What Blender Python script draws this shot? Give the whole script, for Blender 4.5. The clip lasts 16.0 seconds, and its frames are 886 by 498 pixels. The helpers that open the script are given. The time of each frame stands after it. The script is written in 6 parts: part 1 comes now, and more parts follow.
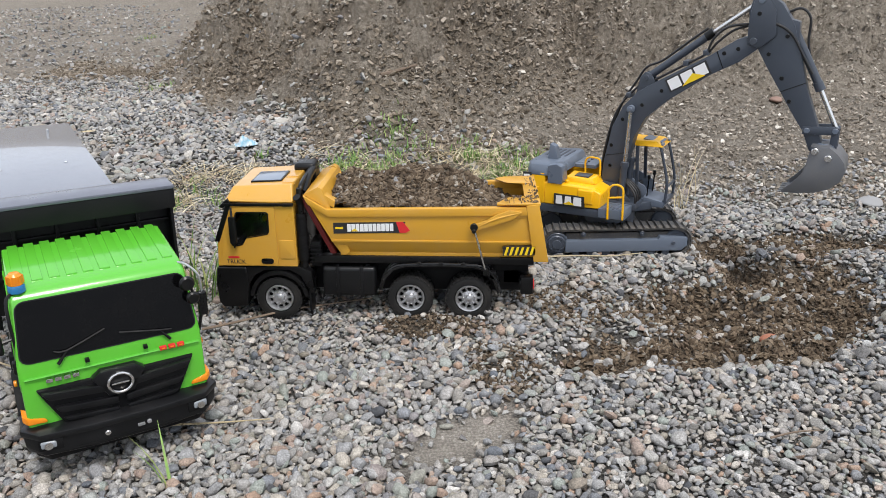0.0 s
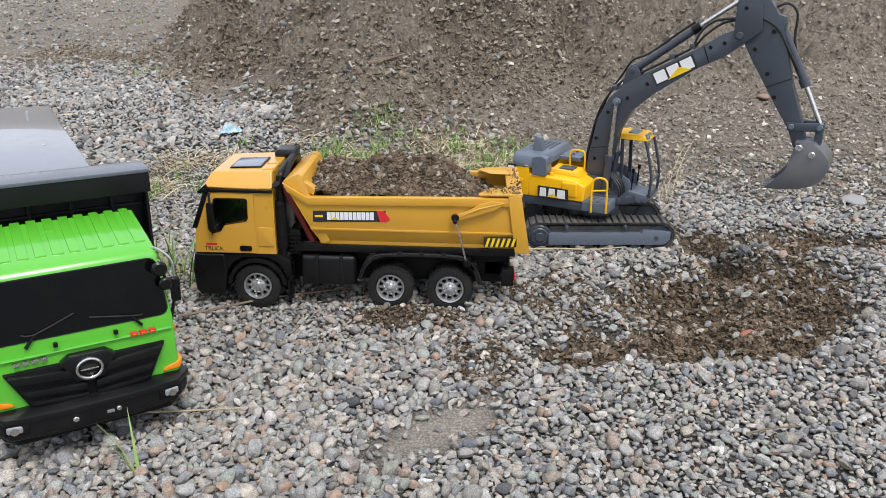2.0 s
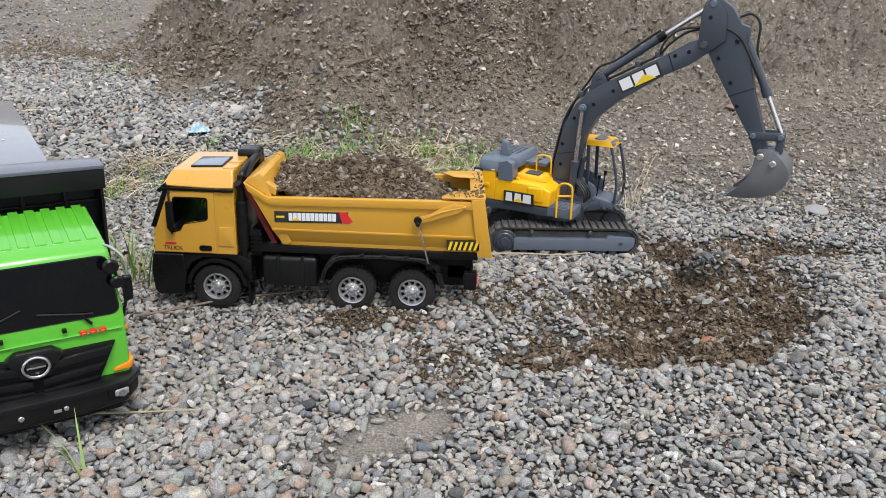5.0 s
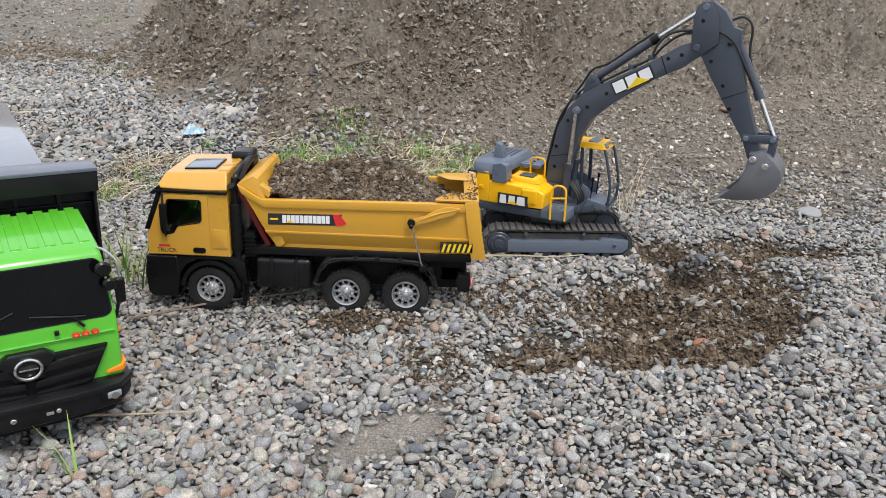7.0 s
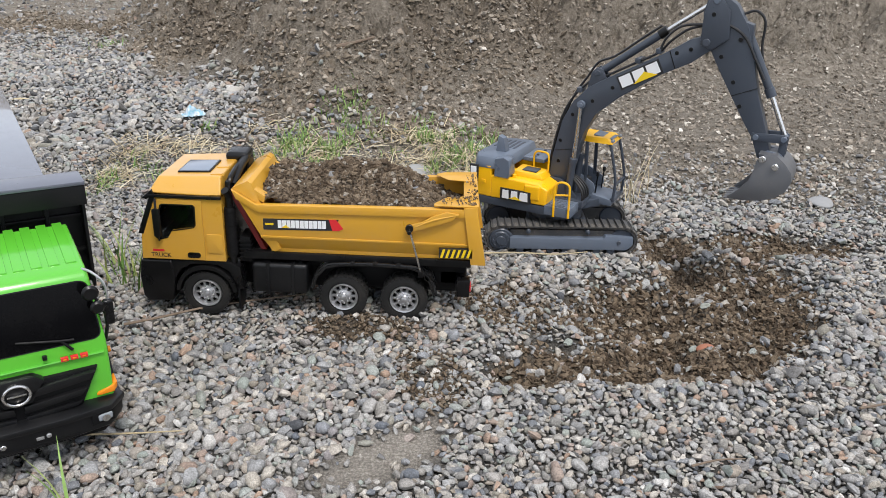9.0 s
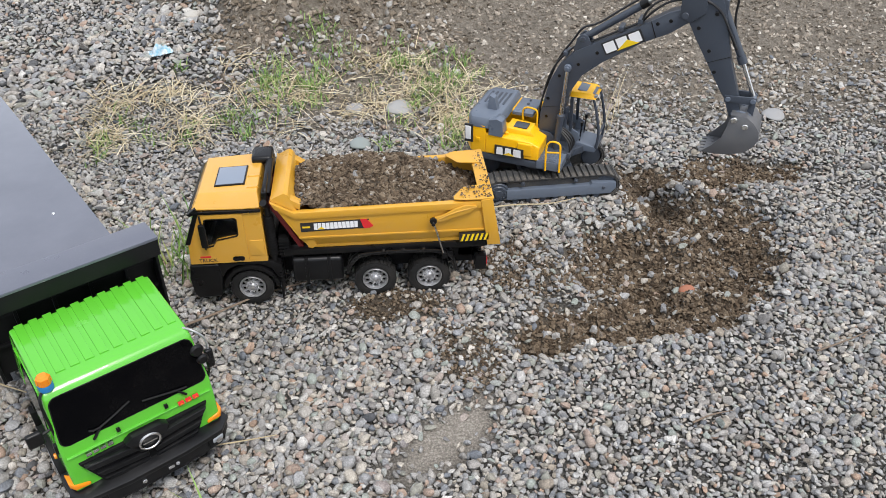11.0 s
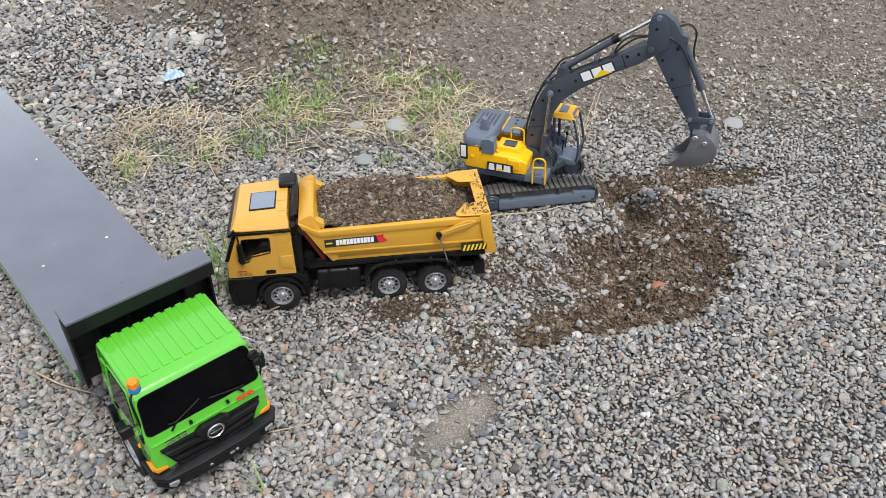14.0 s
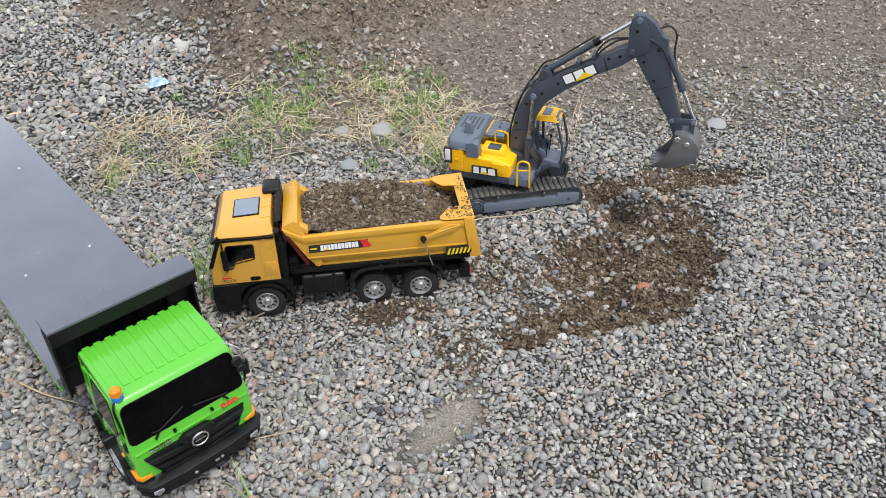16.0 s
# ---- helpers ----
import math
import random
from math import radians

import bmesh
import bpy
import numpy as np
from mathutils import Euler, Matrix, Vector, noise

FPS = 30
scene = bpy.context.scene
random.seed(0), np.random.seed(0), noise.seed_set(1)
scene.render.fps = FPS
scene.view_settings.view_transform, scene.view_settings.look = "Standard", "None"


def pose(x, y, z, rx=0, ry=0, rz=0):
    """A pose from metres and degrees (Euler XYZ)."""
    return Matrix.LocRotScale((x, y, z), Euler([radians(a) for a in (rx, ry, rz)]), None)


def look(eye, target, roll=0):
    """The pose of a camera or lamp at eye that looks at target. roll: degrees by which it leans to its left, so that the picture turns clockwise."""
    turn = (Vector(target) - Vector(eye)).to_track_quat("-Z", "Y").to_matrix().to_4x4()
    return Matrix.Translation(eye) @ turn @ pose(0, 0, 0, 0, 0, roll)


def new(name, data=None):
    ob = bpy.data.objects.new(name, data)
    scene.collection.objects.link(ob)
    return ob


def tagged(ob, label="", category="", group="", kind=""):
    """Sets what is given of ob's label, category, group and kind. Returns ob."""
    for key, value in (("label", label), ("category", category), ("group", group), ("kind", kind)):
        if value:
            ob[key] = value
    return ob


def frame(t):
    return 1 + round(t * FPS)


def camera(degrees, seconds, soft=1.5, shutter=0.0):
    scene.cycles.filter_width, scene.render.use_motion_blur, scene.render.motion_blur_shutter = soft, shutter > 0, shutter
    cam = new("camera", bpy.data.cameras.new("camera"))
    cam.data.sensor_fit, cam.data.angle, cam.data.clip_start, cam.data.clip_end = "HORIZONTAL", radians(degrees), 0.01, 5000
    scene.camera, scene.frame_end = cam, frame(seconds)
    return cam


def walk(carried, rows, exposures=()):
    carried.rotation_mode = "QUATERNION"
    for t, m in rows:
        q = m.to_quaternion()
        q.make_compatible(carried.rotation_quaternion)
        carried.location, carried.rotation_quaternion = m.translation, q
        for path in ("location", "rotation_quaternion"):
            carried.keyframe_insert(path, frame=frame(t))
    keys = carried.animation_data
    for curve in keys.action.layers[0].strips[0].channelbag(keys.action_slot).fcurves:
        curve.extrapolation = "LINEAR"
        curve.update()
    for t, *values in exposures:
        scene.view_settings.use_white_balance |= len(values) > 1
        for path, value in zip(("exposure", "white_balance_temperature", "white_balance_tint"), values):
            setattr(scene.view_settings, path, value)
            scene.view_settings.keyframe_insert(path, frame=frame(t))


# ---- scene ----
cam = camera(60.2, 16.0, soft=0.45)
PATH = [
    (0, (0.307, -1.017, 0.493), (0.194, 0.852, -0.21), -2.2),
    (0.5, (0.307, -1.013, 0.491), (0.199, 0.853, -0.223), -2.0),
    (1, (0.313, -1.006, 0.485), (0.207, 0.854, -0.243), -1.8),
    (1.5, (0.317, -1.007, 0.487), (0.221, 0.853, -0.24), -1.3),
    (2, (0.318, -1.008, 0.486), (0.234, 0.856, -0.236), -0.9),
    (2.5, (0.319, -1.007, 0.486), (0.24, 0.857, -0.235), -0.7),
    (3, (0.318, -1.005, 0.482), (0.243, 0.857, -0.244), -0.5),
    (3.5, (0.321, -1.007, 0.483), (0.257, 0.857, -0.239), -0.2),
    (4, (0.323, -1.006, 0.482), (0.28, 0.863, -0.23), 0.2),
    (4.5, (0.33, -1.005, 0.482), (0.301, 0.866, -0.226), 0.6),
    (4.7, (0.335, -1.004, 0.481), (0.31, 0.866, -0.228), 0.6),
    (7, (0.342, -1.006, 0.483), (0.328, 0.865, -0.222), 0.7),
    (7.5, (0.351, -1.004, 0.481), (0.338, 0.866, -0.228), 0.8),
    (8, (0.361, -1.001, 0.484), (0.346, 0.87, -0.224), 0.7),
    (8.5, (0.367, -0.988, 0.491), (0.33, 0.876, -0.235), 0.5),
    (8.7, (0.363, -0.97, 0.505), (0.318, 0.883, -0.246), 0.6),
    (10.8, (0.256, -0.944, 0.773), (0.373, 0.67, -0.403), -1.4),
    (11, (0.232, -0.956, 0.802), (0.353, 0.641, -0.396), -1.7),
    (11.5, (0.191, -1.0, 0.86), (0.318, 0.561, -0.383), -2.2),
    (12, (0.178, -1.033, 0.909), (0.305, 0.517, -0.347), -2.8),
    (12.5, (0.175, -1.065, 0.933), (0.295, 0.488, -0.322), -3.2),
    (13, (0.169, -1.076, 0.941), (0.301, 0.479, -0.31), -2.8),
    (13.5, (0.175, -1.072, 0.944), (0.327, 0.491, -0.293), -2.4),
    (14, (0.183, -1.075, 0.946), (0.35, 0.496, -0.281), -2.3),
    (14.5, (0.184, -1.078, 0.946), (0.358, 0.496, -0.275), -2.4),
    (15, (0.186, -1.08, 0.945), (0.364, 0.493, -0.278), -2.4),
    (15.5, (0.191, -1.079, 0.946), (0.376, 0.494, -0.276), -2.5),
    (16, (0.195, -1.078, 0.946), (0.385, 0.496, -0.273), -2.6),
]
walk(cam, [(t, look(eye, target, roll)) for t, eye, target, roll in PATH],
     [(0, 0.70, 6500, 12), (8.7, 0.68, 6500, 12), (10.8, 0.75, 6500, 12), (16, 0.77, 6500, 11)])

# ---- light: bright overcast day, soft sun high on the camera's side ----
world = bpy.data.worlds.new("overcast_sky")
scene.world = world
world.use_nodes = True
wt = world.node_tree
sky = wt.nodes.new("ShaderNodeTexSky")
sky.sky_type = "NISHITA"
sky.sun_disc = False
sky.sun_elevation, sky.sun_rotation = radians(62), radians(150)
sky.air_density, sky.dust_density, sky.ozone_density = 1.0, 1.0, 1.0
washed = wt.nodes.new("ShaderNodeHueSaturation")
washed.inputs["Saturation"].default_value = 0.35
wt.links.new(sky.outputs["Color"], washed.inputs["Color"])
cloud = wt.nodes.new("ShaderNodeMix")
cloud.data_type = "RGBA"
cloud.inputs[0].default_value = 0.75
cloud.inputs[7].default_value = (5.0, 5.45, 6.1, 1)
wt.links.new(washed.outputs["Color"], cloud.inputs[6])
wt.links.new(cloud.outputs[2], wt.nodes["Background"].inputs["Color"])
wt.nodes["Background"].inputs["Strength"].default_value = 0.13
sun = new("sun", bpy.data.lights.new("sun", "SUN"))
sun.data.energy, sun.data.angle, sun.data.color = 1.7, radians(18), (1.0, 0.97, 0.92)
sun.matrix_world = look((0.9, -1.5, 3.4), (0, 0, 0))

# ---- materials ----
def material(name):
    m = bpy.data.materials.new(name)
    m.use_nodes = True
    return m, m.node_tree, m.node_tree.nodes["Principled BSDF"]


def add(t, kind, **sets):
    n = t.nodes.new(kind)
    for key, value in sets.items():
        n.inputs[key.replace("_", " ")].default_value = value
    return n


def noise_tex(t, scale, detail=4.0, rough=0.6, coord="Object"):
    c = t.nodes.new("ShaderNodeTexCoord")
    n = add(t, "ShaderNodeTexNoise", Scale=scale, Detail=detail, Roughness=rough)
    t.links.new(c.outputs[coord], n.inputs["Vector"])
    return n


def ramp(t, source, stops):
    r = t.nodes.new("ShaderNodeValToRGB")
    e = r.color_ramp.elements
    while len(e) < len(stops):
        e.new(0.5)
    for slot, (at, col) in zip(e, stops):
        slot.position, slot.color = at, (*col, 1)
    t.links.new(source, r.inputs["Fac"])
    return r


def blend(t, fac, a, b, how="MIX"):
    n = t.nodes.new("ShaderNodeMix")
    n.data_type, n.blend_type = "RGBA", how
    for sock, value in ((n.inputs[0], fac), (n.inputs[6], a), (n.inputs[7], b)):
        if isinstance(value, bpy.types.NodeSocket):
            t.links.new(value, sock)
        elif isinstance(value, tuple):
            sock.default_value = (*value, 1)
        else:
            sock.default_value = value
    return n.outputs[2]


def bump(t, bsdf, source, strength, distance):
    b = add(t, "ShaderNodeBump", Strength=strength, Distance=distance)
    t.links.new(source, b.inputs["Height"])
    t.links.new(b.outputs["Normal"], bsdf.inputs["Normal"])


def plastic(name, col, rough=0.35, dust=0.15, dust_col=(0.36, 0.31, 0.25), metal=0.0, coat=0.0, grain=0.0, spec=0.5):
    """Moulded and painted surfaces with a thin uneven film of dust and small scuffs."""
    m, t, b = material(name)
    big, fine = noise_tex(t, 28, 5), noise_tex(t, 420, 3)
    film = ramp(t, big.outputs["Fac"], [(0.42, (0, 0, 0)), (0.75, (1, 1, 1))])
    speck = ramp(t, fine.outputs["Fac"], [(0.55, (0.25, 0.25, 0.25)), (0.72, (1, 1, 1))])
    mask = blend(t, 1.0, film.outputs["Color"], speck.outputs["Color"], "MULTIPLY")
    scaled = blend(t, 1.0, mask, (dust, dust, dust), "MULTIPLY")
    t.links.new(blend(t, scaled, col, dust_col), b.inputs["Base Color"])
    r = ramp(t, big.outputs["Fac"], [(0.3, (rough * 0.8,) * 3), (0.75, (min(1, rough * 1.5),) * 3)])
    t.links.new(r.outputs["Color"], b.inputs["Roughness"])
    b.inputs["Metallic"].default_value = metal
    b.inputs["Coat Weight"].default_value = coat
    b.inputs["Specular IOR Level"].default_value = spec
    if grain:
        bump(t, b, fine.outputs["Fac"], grain, 0.0006)
    return m


M_YELLOW = plastic("ochre_paint", (0.61, 0.32, 0.04), 0.3, 0.2, (0.5, 0.42, 0.3), coat=0.6)
M_BED = plastic("tipper_ochre_paint", (0.6, 0.31, 0.028), 0.34, 0.3, coat=0.2)
M_BLACK = plastic("black_plastic", (0.0045, 0.0045, 0.005), 0.28, 0.03, spec=0.32)
M_MATT = plastic("matt_black_plastic", (0.0045, 0.0045, 0.005), 0.5, 0.05, grain=0.15, spec=0.2)
M_SATIN = plastic("satin_black_plastic", (0.005, 0.0052, 0.006), 0.33, 0.03, grain=0.1, spec=0.38)
M_RUBBER = plastic("tyre_rubber", (0.014, 0.0137, 0.0135), 0.75, 0.18, grain=0.3, spec=0.25)
M_RIM = plastic("silver_plastic_rim", (0.5, 0.5, 0.51), 0.3, 0.15, metal=0.75)
M_CHROME = plastic("steel_rod", (0.72, 0.71, 0.69), 0.22, 0.1, metal=1.0)
M_FENDER = plastic("dusty_black_plastic", (0.006, 0.006, 0.0065), 0.2, 0.12, (0.3, 0.29, 0.27))
M_RED = plastic("dark_red_plastic", (0.16, 0.012, 0.012), 0.45, 0.15)
M_GREEN = plastic("lime_green_gloss_paint", (0.095, 0.44, 0.03), 0.2, 0.04, coat=0.6)
M_DECK = plastic("grey_coated_deck", (0.105, 0.112, 0.142), 0.3, 0.25, (0.34, 0.34, 0.36), coat=0.25)
M_DARKDECK = plastic("black_painted_board", (0.006, 0.006, 0.007), 0.42, 0.03, spec=0.25)
M_EXYEL = plastic("bright_yellow_plastic", (0.88, 0.46, 0.006), 0.3, 0.05)
M_EXGREY = plastic("slate_grey_plastic", (0.115, 0.14, 0.18), 0.32, 0.1)
M_EXDARK = plastic("dark_slate_plastic", (0.046, 0.056, 0.074), 0.32, 0.06)
M_TRACK = plastic("dusty_track_plastic", (0.045, 0.045, 0.046), 0.6, 0.9, (0.3, 0.26, 0.2))
M_BUCKET = plastic("worn_bucket_metal", (0.15, 0.155, 0.165), 0.42, 0.55, (0.33, 0.28, 0.22), metal=0.5)
M_HOSE = plastic("black_rubber_hose", (0.012, 0.012, 0.013), 0.4, 0.1)
M_WHITE = plastic("white_sticker", (0.78, 0.78, 0.78), 0.4, 0.08)
M_STICK = plastic("black_sticker", (0.018, 0.018, 0.02), 0.4, 0.08)
M_STRED = plastic("red_sticker", (0.62, 0.02, 0.025), 0.4, 0.06)
M_STYEL = plastic("yellow_sticker", (0.8, 0.55, 0.01), 0.4, 0.06)
M_AMBER = plastic("amber_lens", (0.78, 0.24, 0.01), 0.15, 0.05)
M_BLUE = plastic("blue_lens", (0.02, 0.16, 0.36), 0.2, 0.05)
M_GLASSDARK = plastic("dark_tinted_glass", (0.002, 0.002, 0.0025), 0.09, 0.02, spec=0.1)
# roof window: base lightened to grey-blue in place of reflected sky
M_SKYLIGHT = plastic("sky_grey_roof_window", (0.2, 0.235, 0.29), 0.13, 0.1)
M_LENS = plastic("clear_lamp_lens", (0.26, 0.28, 0.3), 0.1, 0.05)
M_INTERIOR = plastic("black_cab_interior", (0.02, 0.02, 0.022), 0.5, 0.1)


def glass(name):
    m, t, b = material(name)
    b.inputs["Base Color"].default_value = (0.75, 0.8, 0.8, 1)
    b.inputs["Transmission Weight"].default_value = 1.0
    b.inputs["Roughness"].default_value = 0.03
    b.inputs["IOR"].default_value = 1.4
    return m


M_GLASS = glass("thin_clear_window")


def stone_material(name, stops, rough=0.8, speckle=0.75):
    """Pebbles: each one its own colour, with veins and specks at millimetre size."""
    m, t, b = material(name)
    g = t.nodes.new("ShaderNodeNewGeometry")
    r = ramp(t, g.outputs["Random Per Island"], stops)
    r.color_ramp.interpolation = "LINEAR"
    n, f = noise_tex(t, 130, 5, 0.7), noise_tex(t, 700, 3)
    patch = ramp(t, n.outputs["Fac"], [(0.3, (0.55, 0.53, 0.51)), (0.65, (1.18, 1.17, 1.16))])
    c = blend(t, 0.8, r.outputs["Color"], patch.outputs["Color"], "MULTIPLY")
    s = ramp(t, f.outputs["Fac"], [(0.35, (0.55, 0.55, 0.55)), (0.65, (1.28, 1.28, 1.28))])
    t.links.new(blend(t, speckle, c, s.outputs["Color"], "MULTIPLY"), b.inputs["Base Color"])
    b.inputs["Roughness"].default_value = rough
    b.inputs["Specular IOR Level"].default_value = 0.35
    both = blend(t, 0.45, n.outputs["Color"], f.outputs["Color"])
    bump(t, b, both, 0.75, 0.0022)
    return m


M_PEBBLE = stone_material("river_pebbles", [
    (0.0, (0.08, 0.084, 0.092)), (0.09, (0.4, 0.376, 0.344)), (0.17, (0.176, 0.188, 0.204)), (0.26, (0.48, 0.44, 0.376)),
    (0.34, (0.264, 0.256, 0.24)), (0.41, (0.432, 0.424, 0.408)), (0.48, (0.136, 0.152, 0.176)), (0.55, (0.544, 0.512, 0.464)),
    (0.62, (0.288, 0.248, 0.2)), (0.68, (0.304, 0.336, 0.304)), (0.74, (0.352, 0.344, 0.336)), (0.79, (0.376, 0.264, 0.192)),
    (0.85, (0.24, 0.252, 0.272)), (0.91, (0.464, 0.456, 0.432)), (0.96, (0.2, 0.192, 0.176)), (1.0, (0.64, 0.624, 0.592))])
M_GRIT = stone_material("brown_grit", [
    (0.0, (0.136, 0.113, 0.0866)), (0.3, (0.285, 0.244, 0.196)), (0.55, (0.409, 0.361, 0.3)), (0.8, (0.223, 0.19, 0.15)), (0.95, (0.496, 0.456, 0.393)), (1.0, (0.719, 0.672, 0.593))], 0.9)
M_CLOD = stone_material("damp_soil_clods", [
    (0.0, (0.06, 0.042, 0.027)), (0.4, (0.125, 0.09, 0.059)), (0.75, (0.215, 0.165, 0.113)), (0.93, (0.16, 0.125, 0.09)), (1.0, (0.36, 0.32, 0.265))], 0.95)


def soil_material(name):
    """The ground: grit and silt, darkened for the shade between the stones, damp soil and pale sand where the plan has
    them.
    """
    m, t, b = material(name)
    a, s = t.nodes.new("ShaderNodeAttribute"), t.nodes.new("ShaderNodeAttribute")
    a.attribute_name, s.attribute_name = "soil", "sand"
    n1, n2, n3 = noise_tex(t, 9, 6, 0.7), noise_tex(t, 60, 6, 0.75), noise_tex(t, 330, 4, 0.7)
    # grit kept very dark: the shade of gaps between stones is in its colour
    grit = ramp(t, n3.outputs["Fac"], [(0.3, (0.028, 0.026, 0.023)), (0.52, (0.075, 0.07, 0.062)), (0.7, (0.19, 0.178, 0.16))])
    dry = ramp(t, n2.outputs["Fac"], [(0.3, (0.105, 0.087, 0.066)), (0.52, (0.258, 0.222, 0.176)), (0.75, (0.44, 0.395, 0.33))])
    wet = ramp(t, n2.outputs["Fac"], [(0.3, (0.05, 0.037, 0.025)), (0.52, (0.125, 0.094, 0.064)), (0.75, (0.24, 0.187, 0.132))])
    d = t.nodes.new("ShaderNodeAttribute")
    d.attribute_name = "damp"
    sand = ramp(t, n3.outputs["Fac"], [(0.3, (0.34, 0.30, 0.25)), (0.6, (0.50, 0.45, 0.385)), (0.75, (0.6, 0.55, 0.49))])
    soil = blend(t, d.outputs["Fac"], dry.outputs["Color"], wet.outputs["Color"])
    c = blend(t, a.outputs["Fac"], grit.outputs["Color"], soil)
    c = blend(t, s.outputs["Fac"], c, sand.outputs["Color"])
    w = ramp(t, n1.outputs["Fac"], [(0.3, (0.75, 0.74, 0.72)), (0.7, (1.15, 1.15, 1.15))])
    c = blend(t, 0.8, c, w.outputs["Color"], "MULTIPLY")
    sp = ramp(t, n3.outputs["Fac"], [(0.4, (0.7, 0.7, 0.7)), (0.62, (1.25, 1.25, 1.25))])
    t.links.new(blend(t, 0.7, c, sp.outputs["Color"], "MULTIPLY"), b.inputs["Base Color"])
    b.inputs["Roughness"].default_value = 0.95
    mixed = blend(t, 0.5, n2.outputs["Color"], n3.outputs["Color"])
    bump(t, b, mixed, 1.0, 0.02)
    return m


M_GROUND = soil_material("silt_and_grit")


def blade_material(name, stops):
    m, t, b = material(name)
    g = t.nodes.new("ShaderNodeNewGeometry")
    r = ramp(t, g.outputs["Random Per Island"], stops)
    n = noise_tex(t, 90, 3)
    v = ramp(t, n.outputs["Fac"], [(0.3, (0.7, 0.7, 0.7)), (0.7, (1.15, 1.15, 1.15))])
    t.links.new(blend(t, 0.8, r.outputs["Color"], v.outputs["Color"], "MULTIPLY"), b.inputs["Base Color"])
    b.inputs["Roughness"].default_value = 0.6
    return m


M_GRASS = blade_material("green_grass", [(0.0, (0.10, 0.21, 0.04)), (0.6, (0.20, 0.34, 0.075)), (1.0, (0.38, 0.42, 0.15))])
M_HEAPCLOD = stone_material("drying_heap_clods", [(0.0, (0.124, 0.0996, 0.0718)), (0.5, (0.217, 0.179, 0.135)), (0.9, (0.31, 0.26, 0.203)), (1.0, (0.422, 0.372, 0.308))], 0.95)
M_STRAW = blade_material("dry_straw", [(0.0, (0.36, 0.28, 0.16)), (0.6, (0.55, 0.46, 0.29)), (1.0, (0.68, 0.61, 0.44))])
M_TWIG = blade_material("brown_twig", [(0.0, (0.14, 0.1, 0.07)), (1.0, (0.24, 0.175, 0.12))])

# ---- the ground: one sheet, level where the toys stand, rising into a soil heap behind ----
def smooth(a, b, x):
    s = np.clip((x - a) / (b - a), 0, 1)
    return s * s * (3 - 2 * s)


GRAINS = np.random.RandomState(5).rand(256, 256)


def value_noise(x, y):
    """Smooth noise of 0 to 1 on a lattice of one unit."""
    xi, yi = np.floor(x).astype(int), np.floor(y).astype(int)
    fx, fy = x - xi, y - yi
    fx, fy = fx * fx * (3 - 2 * fx), fy * fy * (3 - 2 * fy)
    g = lambda i, j: GRAINS[i % 256, j % 256]
    top = g(xi, yi) * (1 - fx) + g(xi + 1, yi) * fx
    low = g(xi, yi + 1) * (1 - fx) + g(xi + 1, yi + 1) * fx
    return top * (1 - fy) + low * fy


def fbm(x, y, scale, octaves=4, gain=0.5):
    total, amp, norm = 0, 1.0, 0
    for k in range(octaves):
        total = total + amp * value_noise(x * scale * 2 ** k + 17.3 * k, y * scale * 2 ** k + 9.1 * k)
        norm += amp
        amp *= gain
    return total / norm - 0.5


def toe(x):
    """How far back the heap's foot lies."""
    return np.interp(x, [-60, -3.0, -1.3, -0.95, -0.62, -0.28, -0.1, 0.15, 0.5, 0.8, 1.2, 1.7, 4, 60],
                     [30, 8.0, 3.4, 2.0, 1.5, 1.2, 0.95, 0.98, 1.1, 1.2, 1.3, 1.45, 1.6, 3])


# damp patches in the plan: centre, half axes, turn in degrees
PIT = [(0.805, 0.085, 0.082, 0.15, -14), (0.65, 0.025, 0.12, 0.12, 25), (0.60, -0.092, 0.15, 0.052, 2), (0.452, -0.118, 0.05, 0.038, 30), (0.725, 0.23, 0.045, 0.10, 25), (0.725, -0.085, 0.055, 0.045, 0)]
SMALL_PIT = [(0.93, 0.31, 0.105, 0.045, -8), (0.76, 0.31, 0.06, 0.03, 0)]
SPILL = [(0.22, -0.028, 0.08, 0.032, 0), (0.33, -0.16, 0.045, 0.06, 20), (0.44, 0.04, 0.07, 0.08, 30)]
SANDY = [(0.285, -0.30, 0.085, 0.036, 40)]


def patch(x, y, spots, edge=0.28):
    out = np.zeros_like(x)
    wob = 0.5 * fbm(x, y, 14, 3) + 0.4 * fbm(x + 4, y, 38, 2) - 0.06
    for cx, cy, a, b, turn in spots:
        c, s = math.cos(radians(turn)), math.sin(radians(turn))
        u, v = ((x - cx) * c + (y - cy) * s) / a, (-(x - cx) * s + (y - cy) * c) / b
        out = np.maximum(out, 1 - smooth(1 - edge, 1 + edge, np.sqrt(u * u + v * v) + wob))
    return out


def soil_mask(x, y):
    back = smooth(-0.10, 0.10, y - toe(x) + 0.25 * fbm(x, y, 5, 3))
    flat = 0.82 * smooth(0.36, 0.68, y + 0.2 * fbm(x, y, 4, 3)) * smooth(-0.15, 0.2, x + 0.3 * fbm(x + 9, y, 4, 3))
    track = 0.9 * smooth(1.7, 2.1, y + 0.3 * fbm(x, y, 3, 2))
    return np.clip(np.maximum.reduce([patch(x, y, PIT), patch(x, y, SMALL_PIT), 0.5 * patch(x, y, SPILL), 0.85 * patch(x, y, SPILL[:1], 0.6), back, flat, track]), 0, 1)


